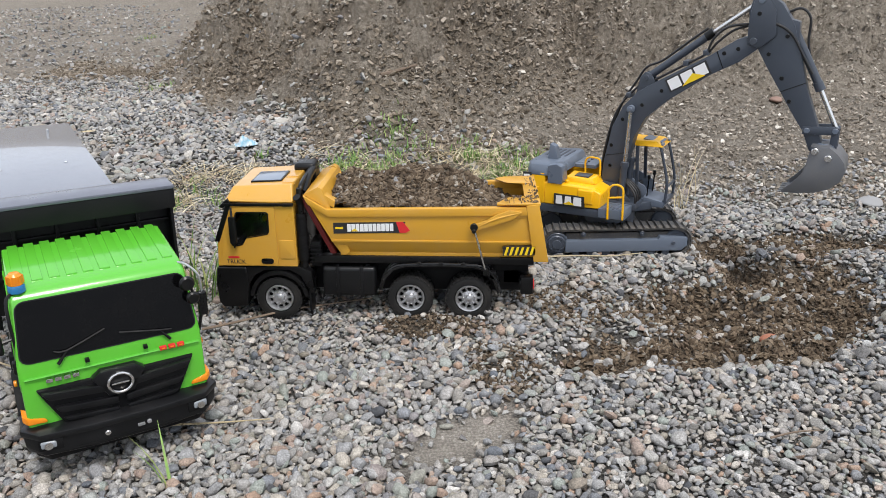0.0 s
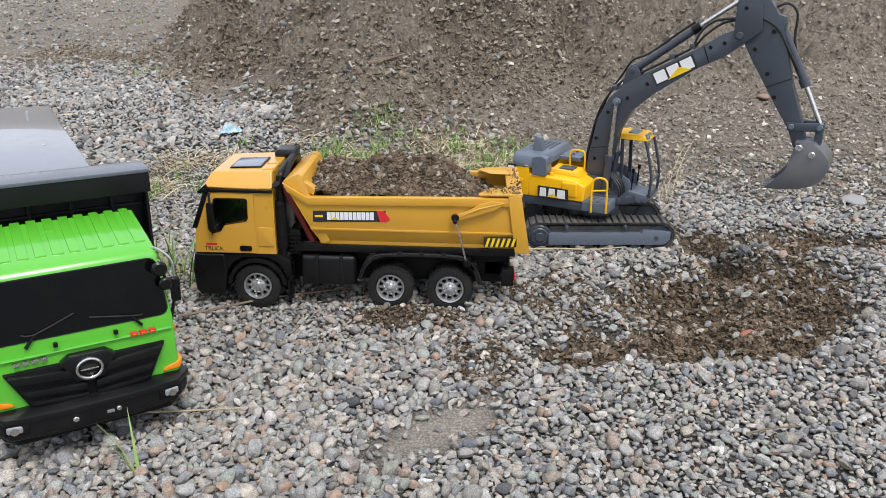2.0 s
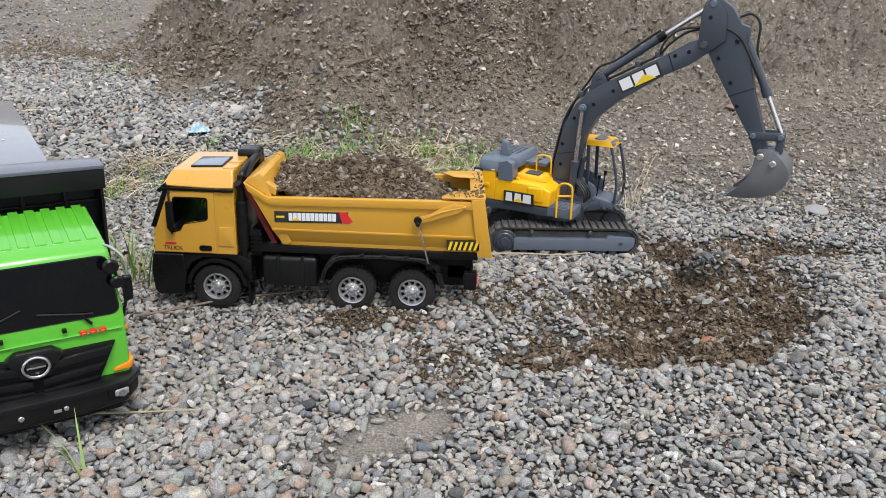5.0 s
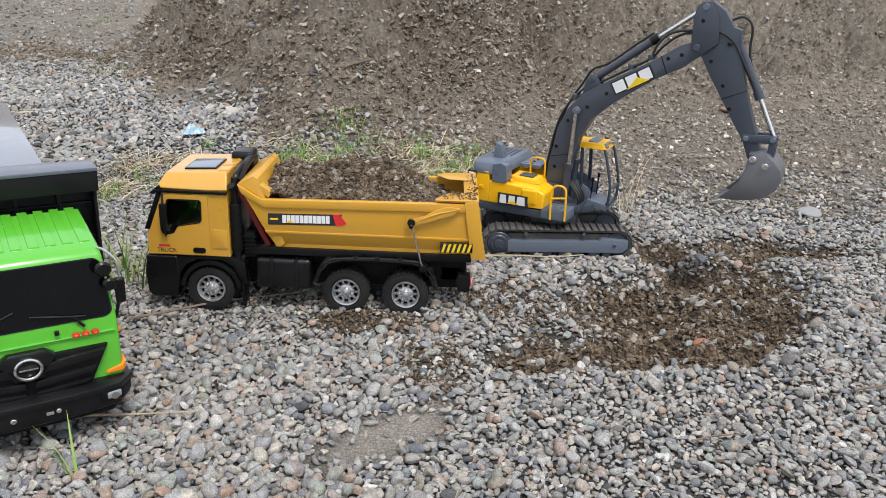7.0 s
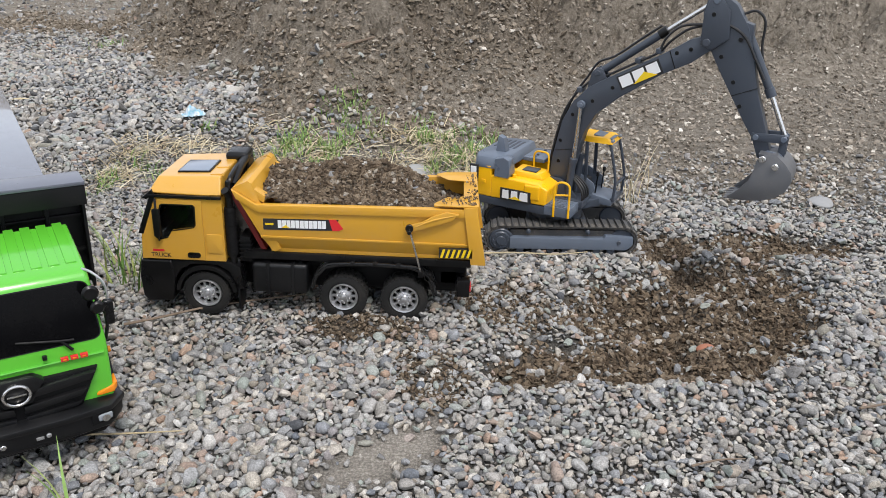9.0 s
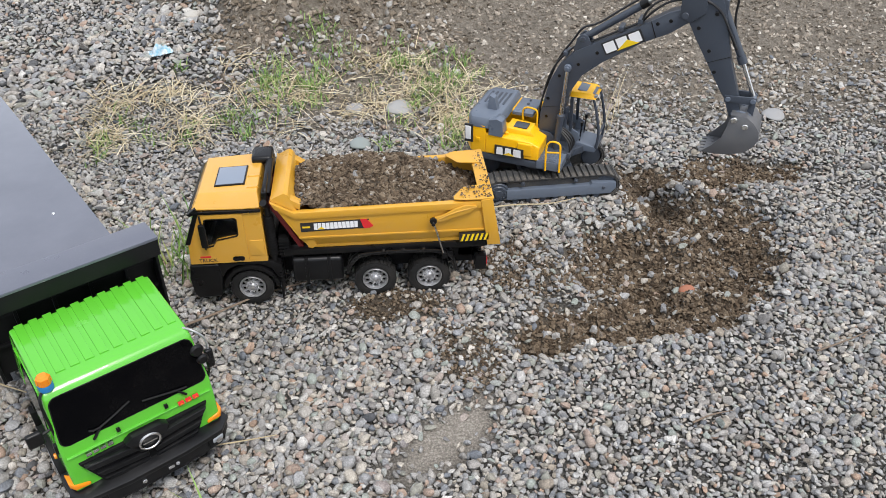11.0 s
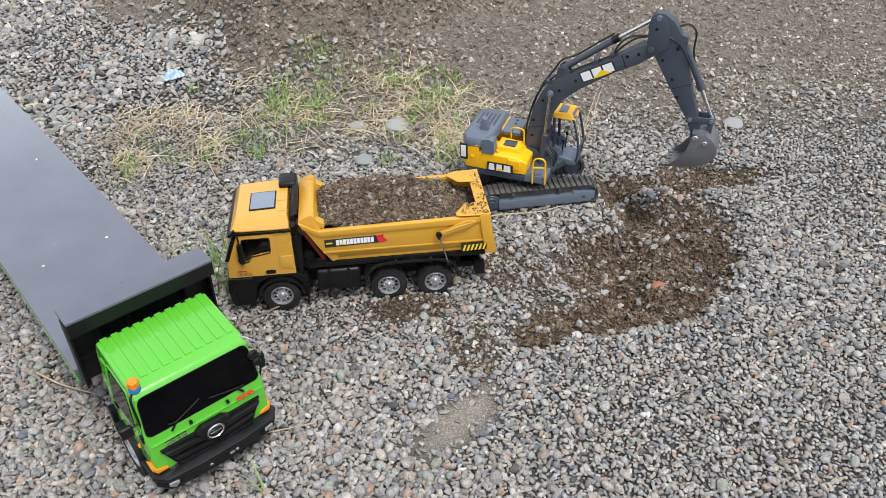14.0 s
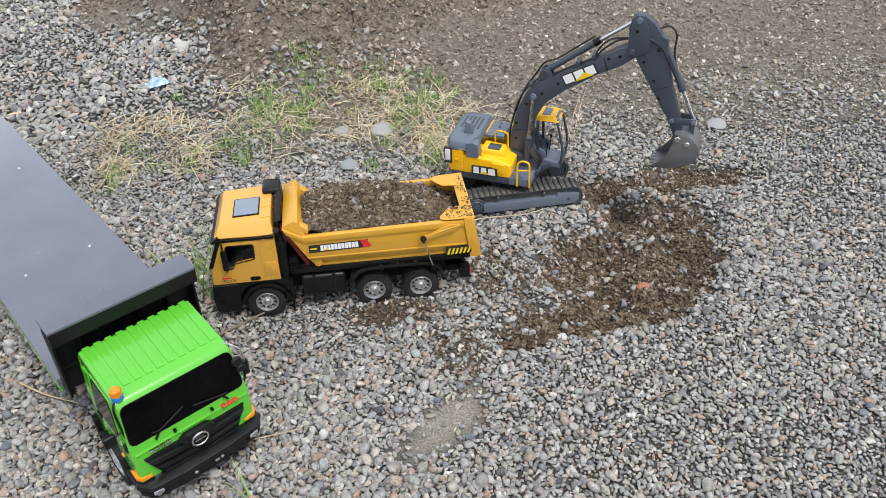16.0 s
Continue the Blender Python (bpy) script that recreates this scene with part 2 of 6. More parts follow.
def height(x, y):
    d = y - toe(x)
    rise = 0.05 * smooth(0.45, 1.1, y) + 0.035 * np.clip(y - 1.0, 0, 60)
    slope = np.interp(x, [-3.0, -1.3, -0.95, -0.5, -0.2, 0.05, 0.5, 1.7], [0.14, 0.16, 0.26, 0.42, 0.5, 0.56, 0.55, 0.5])
    ramp_z = slope * (np.sqrt(np.clip(d + 0.03, 0, None) ** 2 + 0.006) - 0.077)
    ramp_z = np.where(d > -0.03, ramp_z, 0)
    ramp_z = np.minimum(ramp_z, 1.5 + 0.1 * ramp_z)
    heap = smooth(0.0, 0.25, d)
    lump = heap * (0.16 * fbm(x, y, 2.6, 3) + 0.19 * fbm(x, y, 8, 4, 0.62) + 0.17 * np.abs(fbm(x + 7, y, 15, 4, 0.7)) + 0.09 * fbm(x + 3, y, 33, 2))
    bulge = 0.10 * np.exp(-((x - 0.02) / 0.17) ** 2 - ((y - 1.13) / 0.13) ** 2) + 0.05 * np.exp(-((x - 0.45) / 0.12) ** 2 - ((y - 1.17) / 0.09) ** 2)
    z = rise + ramp_z + lump + bulge
    z = z + 0.022 * fbm(x, y, 2.2, 3) * smooth(3, 0.5, np.abs(x)) + 0.007 * fbm(x + 5, y, 11, 3)
    pit, small = patch(x, y, PIT, 0.6), patch(x, y, SMALL_PIT, 0.7)
    rim = patch(x, y, PIT, 1.1) - pit
    z = z - pit * (0.046 + 0.13 * fbm(x + 2, y, 9, 4, 0.65)) - 0.03 * small + 0.022 * rim
    damp = soil_mask(x, y)
    z = z + damp * (0.016 * fbm(x, y, 38, 3, 0.7) + 0.014 * np.abs(fbm(x + 3, y, 21, 3)))
    z = z + damp * (1 - pit) * smooth(0.8, 1.1, y) * 0.03 * np.abs(fbm(x, y, 27, 3, 0.7))
    # bedded level under the vehicles
    for cx, cy, a, b, turn, level in ((0.14, 0.07, 0.27, 0.1, 0, 0.0), (-0.29, -0.02, 0.42, 0.14, 124, 0.0), (0.53, 0.308, 0.16, 0.11, 0, 0.0)):
        c, s = math.cos(radians(turn)), math.sin(radians(turn))
        u, v = np.abs((x - cx) * c + (y - cy) * s) / a, np.abs(-(x - cx) * s + (y - cy) * c) / b
        k = 1 - smooth(0.85, 1.35, np.maximum(u, v))
        z = z * (1 - k) + level * k
    z = z + 0.010 * np.exp(-((x - 0.215) / 0.05) ** 2 - ((y + 0.018) / 0.016) ** 2)
    return z


def graded(lo, hi, step, far, grow=1.25):
    """Grid lines, even between lo and hi, then ever wider out to far."""
    mid = list(np.arange(lo, hi + step / 2, step))
    k, s = step, mid[-1]
    while s < far:
        k *= grow
        s += k
        mid.append(s)
    k, s = step, mid[0]
    while s > -far:
        k *= grow
        s -= k
        mid.insert(0, s)
    return np.array(mid)


def mesh_from(name, verts, faces, mat, sharp=False):
    """One mesh from numpy arrays of vertices and of faces with one count of corners."""
    me = bpy.data.meshes.new(name)
    n, k = faces.shape
    me.vertices.add(len(verts))
    me.vertices.foreach_set("co", np.asarray(verts, dtype=np.float32).ravel())
    me.loops.add(n * k)
    me.loops.foreach_set("vertex_index", faces.astype(np.int32).ravel())
    me.polygons.add(n)
    me.polygons.foreach_set("loop_start", np.arange(0, n * k, k, dtype=np.int32))
    me.polygons.foreach_set("use_smooth", np.full(n, not sharp))
    me.update(calc_edges=True)
    me.materials.append(mat)
    return me


gx, gy = graded(-1.3, 2.1, 0.0112, 260), graded(-0.75, 2.3, 0.0112, 260)
X, Y = np.meshgrid(gx, gy)
Z = height(X, Y)
nx, ny = len(gx), len(gy)
idx = np.arange(nx * ny).reshape(ny, nx)
quads = np.stack([idx[:-1, :-1], idx[:-1, 1:], idx[1:, 1:], idx[1:, :-1]], -1).reshape(-1, 4)
me = mesh_from("ground", np.stack([X, Y, Z], -1).reshape(-1, 3), quads, M_GROUND)
heap_damp = smooth(0.0, 0.2, Y - toe(X)) * smooth(1.3, 0.5, X) * smooth(-1.4, -0.7, X) * np.clip(0.22 + 1.8 * fbm(X, Y, 3.2, 4), 0, 0.6)
damp_plan = np.clip(np.maximum.reduce([heap_damp, patch(X, Y, PIT), patch(X, Y, SMALL_PIT), 0.4 * patch(X, Y, SPILL), patch(X, Y, SPILL[:1])]), 0, 1)
for key, values in (("damp", damp_plan), ("soil", soil_mask(X, Y)), ("sand", np.maximum(0.8 * patch(X, Y, SANDY, 0.6), 0.12 * smooth(1.9, 2.6, Y) * smooth(-0.4, -0.9, X) * np.clip(0.6 + 1.6 * fbm(X, Y, 2.0, 4), 0, 1)))):
    me.attributes.new(key, "FLOAT", "POINT").data.foreach_set("value", values.astype(np.float32).ravel())
tagged(new("ground", me), "grey-brown silt and damp soil sheet rising into a heap", "ground", kind="structure")


# ---- loose stones and clods ----
def pebble_shapes(rng, count, fine, rough, cut=0.62):
    """Worn stones: a ball, flattened, dented and cut off by a few planes, each about 1 across."""
    shapes = []
    for _ in range(count):
        bm = bmesh.new()
        if fine:
            bmesh.ops.create_cube(bm, size=1.0)
            bmesh.ops.subdivide_edges(bm, edges=bm.edges[:], cuts=1, use_grid_fill=True)
        else:
            bmesh.ops.create_icosphere(bm, subdivisions=1, radius=1.0)
        v = np.array([p.co[:] for p in bm.verts])
        f = np.array([[p.index for p in q.verts] for q in bm.faces])
        bm.free()
        n = v / np.linalg.norm(v, axis=1, keepdims=True)
        lump = sum(np.sin(n @ rng.normal(0, 2.4, 3) + rng.uniform(0, 6)) for _ in range(4)) / 4
        v = n * (1 + rough * lump)[:, None]
        for _ in range(7):
            way = rng.normal(0, 1, 3)
            way /= np.linalg.norm(way)
            over = np.clip(v @ way - rng.uniform(cut, 0.95), 0, None)
            v = v - over[:, None] * way
        v = v - v.mean(axis=0)
        v = 0.56 * v * np.array([1.15, rng.uniform(0.7, 1.0), rng.uniform(0.5, 0.85)])
        shapes.append((v, f))
    return shapes


def strew(name, rng, shapes, x, y, z, size, tilt, mat, label, category, sharp=False, lift=0.2):
    """Many loose pieces on the ground as one mesh."""
    kind = rng.integers(0, len(shapes), len(x))
    vs, fs, base = [], [], 0
    for k, (v, f) in enumerate(shapes):
        at = np.nonzero(kind == k)[0]
        if not len(at):
            continue
        n = len(at)
        a, b, c = rng.uniform(0, 2 * np.pi, n), rng.normal(0, tilt, n), rng.normal(0, tilt, n)
        ca, sa, cb, sb, cc, sc = np.cos(a), np.sin(a), np.cos(b), np.sin(b), np.cos(c), np.sin(c)
        o, i = np.zeros(n), np.ones(n)
        rz = np.array([[ca, -sa, o], [sa, ca, o], [o, o, i]]).transpose(2, 0, 1)
        ry = np.array([[cb, o, sb], [o, i, o], [-sb, o, cb]]).transpose(2, 0, 1)
        rx = np.array([[i, o, o], [o, cc, -sc], [o, sc, cc]]).transpose(2, 0, 1)
        p = np.einsum("nij,vj->nvi", rz @ ry @ rx, v) * size[at][:, None, None]
        p += np.stack([x[at], y[at], z[at] + lift * size[at]], -1)[:, None, :]
        vs.append(p.reshape(-1, 3))
        fs.append((f[None] + (base + np.arange(n) * len(v))[:, None, None]).reshape(-1, f.shape[1]))
        base += n * len(v)
    me = mesh_from(name, np.concatenate(vs), np.concatenate(fs), mat, sharp)
    return tagged(new(name, me), label, category, kind="stuff")


def jittered(rng, x0, x1, y0, y1, step, loose=0.3):
    gx, gy = np.meshgrid(np.arange(x0, x1, step), np.arange(y0, y1, step * 0.87))
    gx = gx + (np.arange(gx.shape[0]) % 2)[:, None] * step / 2
    return (gx.ravel() + rng.uniform(-loose, loose, gx.size) * step), (gy.ravel() + rng.uniform(-loose, loose, gx.size) * step)


def seen_from_path(x, y, back):
    """The plan's wedge that the walk looks over."""
    return (x > -0.3 - 0.62 * (y + 0.75)) & (x < 0.85 + 0.62 * (y + 0.75)) & (y < back)


rng = np.random.default_rng(11)


def broken_shapes(count, corners=12):
    """Angular gravel: the hull of a few corners spread over a flattened ball."""
    shapes = []
    for _ in range(count):
        k = np.arange(corners) + 0.5
        lat, lon = np.arccos(1 - 2 * k / corners), np.pi * (1 + 5 ** 0.5) * k + rng.uniform(0, 6)
        v = np.stack([np.cos(lon) * np.sin(lat), np.sin(lon) * np.sin(lat), np.cos(lat)], -1)
        v = (v + rng.normal(0, 0.14, v.shape)) * rng.uniform(0.9, 1.08, (corners, 1))
        v = 0.55 * v * np.array([1.25, rng.uniform(0.65, 1.0), rng.uniform(0.45, 0.75)])
        bm = bmesh.new()
        for p in v:
            bm.verts.new(p)
        bmesh.ops.convex_hull(bm, input=bm.verts[:])
        bmesh.ops.delete(bm, geom=[p for p in bm.verts if not p.link_faces], context="VERTS")
        bm.verts.index_update()
        shapes.append((np.array([p.co[:] for p in bm.verts]), np.array([[p.index for p in q.verts] for q in bm.faces])))
        bm.free()
    return shapes


ROUND = pebble_shapes(rng, 30, True, 0.18, 0.55)
ROUGH = pebble_shapes(rng, 14, False, 0.4, 0.45)
SIMPLE = broken_shapes(40)
CRUMB = broken_shapes(30, 7)


def gravel(name, step, x0, x1, y0, y1, mid, spread, most, label, lift, shapes=SIMPLE):
    """A loose layer; coarser and finer in patches, some stones tipped up on others."""
    x, y = jittered(rng, x0, x1, y0, y1, step, 0.3 if lift < 0.3 else 0.48)
    keep = seen_from_path(x, y, y1) & (rng.random(len(x)) > soil_mask(x, y) * 0.96) & (rng.random(len(x)) > 0.93 * patch(x, y, SANDY, 0.5))
    x, y = x[keep], y[keep]
    size = mid * np.exp(rng.normal(0, spread, len(x))) * np.clip(1 + 0.9 * fbm(x + 3, y, 2.6, 3), 0.7, 1.35)
    size = np.clip(size, 0.004, most)
    z = height(x, y) + rng.uniform(-0.0015, 0.0025, len(x))
    ob = strew(name, rng, shapes, x, y, z, size, 0.42, M_PEBBLE, label, "gravel", lift=lift)
    ob.data.set_sharp_from_angle(angle=radians(58))


gravel("gravel", 0.0077, -0.9, 1.6, -0.72, 0.16, 0.0073, 0.26, 0.0125, "loose grey and tan river pebbles covering the yard", 0.16)
gravel("back_gravel", 0.0088, -0.95, 1.9, 0.16, 0.78, 0.0082, 0.26, 0.0145, "loose grey river pebbles further back in the yard", 0.16)
gravel("gravel_top_layer", 0.0134, -0.95, 1.9, -0.72, 0.16, 0.0080, 0.36, 0.018, "larger worn grey river pebbles lying on top", 0.42, ROUND)
gravel("back_gravel_top_layer", 0.0170, -0.95, 1.9, 0.16, 0.75, 0.0088, 0.34, 0.019, "larger worn grey river pebbles lying further back", 0.42)
gravel("far_gravel", 0.0136, -1.9, 0.4, 0.75, 2.2, 0.0130, 0.3, 0.026, "pale river pebbles at the foot of the heap", 0.25)

# ---- modelling helpers ----
from mathutils.geometry import tessellate_polygon


def part(name, bm, mat, parent=None, label="", m=None, flat=False):
    """One bmesh as one mesh object under a thing or a part."""
    if m is not None:
        bm.transform(m)
    bmesh.ops.recalc_face_normals(bm, faces=bm.faces[:])
    for f in bm.faces:
        f.smooth = not flat
    for e in bm.edges:
        e.smooth = len(e.link_faces) == 2 and e.calc_face_angle(0) < radians(38)
    me = bpy.data.meshes.new(name)
    bm.to_mesh(me)
    bm.free()
    me.materials.append(mat)
    ob = new(name, me)
    ob.parent = parent
    return tagged(ob, label)


def shared(name, me, parent, m, label=""):
    ob = new(name, me)
    ob.parent = parent
    ob.matrix_basis = m
    return tagged(ob, label)


def thing(name, m, label, category, group="", kind=""):
    ob = new(name)
    ob.empty_display_size = 0.05
    ob.matrix_basis = m
    return tagged(ob, label, category, group, kind)


def soften(bm, width, seg=2, angle=30):
    if width > 0:
        es = [e for e in bm.edges if len(e.link_faces) == 2 and e.calc_face_angle(0) > radians(angle)]
        bmesh.ops.bevel(bm, geom=es, offset=width, segments=seg, profile=0.6, affect="EDGES", clamp_overlap=True)
    return bm


def box(x0, x1, y0, y1, z0, z1, bev=0.001, seg=2):
    bm = bmesh.new()
    bmesh.ops.create_cube(bm, size=1)
    for v in bm.verts:
        v.co = ((x0 + x1) / 2 + v.co.x * (x1 - x0), (y0 + y1) / 2 + v.co.y * (y1 - y0), (z0 + z1) / 2 + v.co.z * (z1 - z0))
    return soften(bm, bev, seg)


def prism(outline, lo, hi, axis="y", bev=0.001, hole=None, seg=2):
    """An outline, with a hole if wanted, drawn out along one axis. Outline: (x, z) for y, (y, z) for x, (x, y) for z."""
    def at(p, d):
        return {"y": (p[0], d, p[1]), "x": (d, p[0], p[1]), "z": (p[0], p[1], d)}[axis]
    bm = bmesh.new()
    loops = [outline] + ([hole] if hole else [])
    if not hole:
        fa = bm.faces.new([bm.verts.new(at(p, lo)) for p in outline])
        fb = bm.faces.new([bm.verts.new(at(p, hi)) for p in reversed(outline)])
        va, vb = list(fa.verts), list(reversed(fb.verts))
        for i in range(len(va)):
            j = (i + 1) % len(va)
            bm.faces.new([va[i], va[j], vb[j], vb[i]])
    else:
        flat = [p for l in loops for p in l]
        tris = tessellate_polygon([[Vector((*p, 0)) for p in l] for l in loops])
        va, vb = [bm.verts.new(at(p, lo)) for p in flat], [bm.verts.new(at(p, hi)) for p in flat]
        for t in tris:
            bm.faces.new([va[i] for i in t])
            bm.faces.new([vb[i] for i in reversed(t)])
        start = 0
        for l in loops:
            for i in range(len(l)):
                a, b = start + i, start + (i + 1) % len(l)
                bm.faces.new([va[a], va[b], vb[b], vb[a]])
            start += len(l)
        bmesh.ops.dissolve_limit(bm, angle_limit=0.01, verts=bm.verts[:], edges=bm.edges[:])
        bev = 0
    bmesh.ops.recalc_face_normals(bm, faces=bm.faces[:])
    return soften(bm, bev, seg)


def turned(profile, axis="y", at=(0, 0, 0), seg=24, cap=True):
    """A shape turned about an axis: profile of (radius, distance along the axis)."""
    bm = bmesh.new()
    rings = []
    for r, d in profile:
        ring = []
        for k in range(seg):
            a = 2 * math.pi * k / seg
            c, s = r * math.cos(a), r * math.sin(a)
            p = {"y": (c, d, s), "x": (d, c, s), "z": (c, s, d)}[axis]
            ring.append(bm.verts.new(Vector(p) + Vector(at)))
        rings.append(ring)
    for p, q in zip(rings, rings[1:]):
        for k in range(seg):
            bm.faces.new([p[k], p[(k + 1) % seg], q[(k + 1) % seg], q[k]])
    if cap:
        bm.faces.new(rings[0][::-1])
        bm.faces.new(rings[-1])
    return bm


def disc(axis, at, r, length, seg=16, bev=0.0006):
    h = length / 2
    return turned([(r - bev, -h), (r, -h + bev), (r, h - bev), (r - bev, h)], axis, at, seg)


def tube(points, r, seg=8, smoothing=4, ends=None):
    """A round bar or hose along points; ends: another radius at the far end."""
    pts = [Vector(p) for p in points]
    if smoothing > 1 and len(pts) > 2:
        out = []
        ext = [2 * pts[0] - pts[1]] + pts + [2 * pts[-1] - pts[-2]]
        for i in range(1, len(ext) - 2):
            a, b, c, d = ext[i - 1:i + 3]
            for k in range(smoothing):
                t = k / smoothing
                out.append(0.5 * (2 * b + (c - a) * t + (2 * a - 5 * b + 4 * c - d) * t * t + (3 * b - a - 3 * c + d) * t ** 3))
        pts = out + [pts[-1]]
    bm = bmesh.new()
    rings = []
    n = None
    for i, p in enumerate(pts):
        way = (pts[min(i + 1, len(pts) - 1)] - pts[max(i - 1, 0)]).normalized()
        if n is None:
            n = way.orthogonal().normalized()
        n = (n - way * n.dot(way)).normalized()
        side = way.cross(n)
        rad = r if ends is None else r + (ends - r) * i / (len(pts) - 1)
        rings.append([bm.verts.new(p + rad * (math.cos(2 * math.pi * k / seg) * n + math.sin(2 * math.pi * k / seg) * side)) for k in range(seg)])
    for p, q in zip(rings, rings[1:]):
        for k in range(seg):
            bm.faces.new([p[k], p[(k + 1) % seg], q[(k + 1) % seg], q[k]])
    bm.faces.new(rings[0][::-1])
    bm.faces.new(rings[-1])
    return bm


def hull(points, bev=0.001):
    bm = bmesh.new()
    for p in points:
        bm.verts.new(p)
    bmesh.ops.convex_hull(bm, input=bm.verts[:])
    bmesh.ops.dissolve_limit(bm, angle_limit=0.02, verts=bm.verts[:], edges=bm.edges[:])
    return soften(bm, bev)


def merge(*bms):
    out = bms[0]
    for b in bms[1:]:
        me = bpy.data.meshes.new("spare")
        b.to_mesh(me)
        b.free()
        out.from_mesh(me)
        bpy.data.meshes.remove(me)
    return out


def rounded(x0, x1, z0, z1, r, n=4):
    """A rectangle's outline with round corners."""
    out = []
    for cx, cz, a0 in ((x1 - r, z1 - r, 0), (x0 + r, z1 - r, 90), (x0 + r, z0 + r, 180), (x1 - r, z0 + r, 270)):
        out += [(cx + r * math.cos(radians(a0 + 90 * k / n)), cz + r * math.sin(radians(a0 + 90 * k / n))) for k in range(n + 1)]
    return out


def written(name, text, size, mat, parent, m):
    """A word in the built-in font, as a thin mesh."""
    cu = bpy.data.curves.new(name, "FONT")
    cu.body, cu.size, cu.extrude = text, size, 0.0002
    tmp = bpy.data.objects.new(name, cu)
    scene.collection.objects.link(tmp)
    me = bpy.data.meshes.new_from_object(tmp.evaluated_get(bpy.context.evaluated_depsgraph_get()))
    bpy.data.objects.remove(tmp)
    me.materials.clear()
    me.materials.append(mat)
    return shared(name, me, parent, m)


def tyre_mesh(name, r, width, rim_r, lugs=30):
    """A tyre with a rounded shoulder and a ring of tread blocks."""
    h = width / 2
    bm = turned([(rim_r - 0.004, -h * 0.2), (rim_r, -h * 0.75), (rim_r + 0.002, -h * 0.95), (r * 0.86, -h), (r * 0.955, -h * 0.9), (r * 0.965, 0),
                 (r * 0.955, h * 0.9), (r * 0.86, h), (rim_r, h * 0.9), (rim_r - 0.004, h * 0.2)], "y", seg=40)
    for k in range(lugs):
        for row, (a, b) in enumerate(((-0.98, -0.36), (-0.3, 0.3), (0.36, 0.98))):
            ang = 2 * math.pi * (k + 0.5 * (row % 2)) / lugs
            b1 = box(r * 0.93, r, h * a, h * b, -r * 0.075, r * 0.075, 0)
            b1.transform(Matrix.Rotation(ang, 4, "Y"))
            bm = merge(bm, b1)
    return bm


def rim_mesh(r, depth, holes=10):
    """A dished truck rim: lip, spokes between round hand holes, hub and nuts. It faces -y."""
    bm = turned([(r * 1.02, depth), (r * 1.06, -0.0005), (r * 1.02, -0.0018), (r * 0.93, -0.0012), (r * 0.86, 0.003), (r * 0.84, 0.006)], "y", seg=30, cap=False)
    bm = merge(bm, turned([(r * 0.62, 0.0055), (r * 0.58, 0.002), (r * 0.34, 0.0012), (r * 0.26, -0.0005), (r * 0.23, -0.0022), (r * 0.12, -0.003), (0.0004, -0.0031)], "y", seg=24))
    for k in range(holes):
        a = 2 * math.pi * k / holes
        s = box(r * 0.56, r * 0.88, 0.003, 0.0065, -r * 0.085, r * 0.085, 0.0008)
        s.transform(Matrix.Rotation(a, 4, "Y"))
        n = disc("y", (r * 0.46, 0.0, 0), r * 0.055, 0.004, 6, 0.0003)
        n.transform(Matrix.Rotation(a + 0.2, 4, "Y"))
        bm = merge(bm, s, n)
    return bm


def wheel(parent, at, tyre, rim, flip=False):
    w = shared("wheel", tyre, parent, pose(*at, 0, 0, 180 if flip else 0))
    shared("rim", rim, w, Matrix())
    return w


def mesh_of(name, bm, mat):
    ob = part(name, bm, mat)
    me = ob.data
    bpy.data.objects.remove(ob)
    return me


# ---- the ochre tipper truck ----
YT = thing("tipper_truck", pose(0, 0, 0, 0, 1.7, 0), "ochre toy tipper truck loaded with damp soil on gravel", "toy truck")
TYRE = mesh_of("wheel", tyre_mesh("tyre", 0.0335, 0.029, 0.0205), M_RUBBER)
RIM_BM = rim_mesh(0.0195, 0.008)
RIM_BM.transform(pose(0, -0.0125, 0))
RIM = mesh_of("rim", RIM_BM, M_RIM)
for x, z in ((0.0, 0.037), (0.194, 0.040), (0.28, 0.040)):
    wheel(YT, (x, 0.0145, z), TYRE, RIM)
    wheel(YT, (x, 0.1305, z), TYRE, RIM, True)

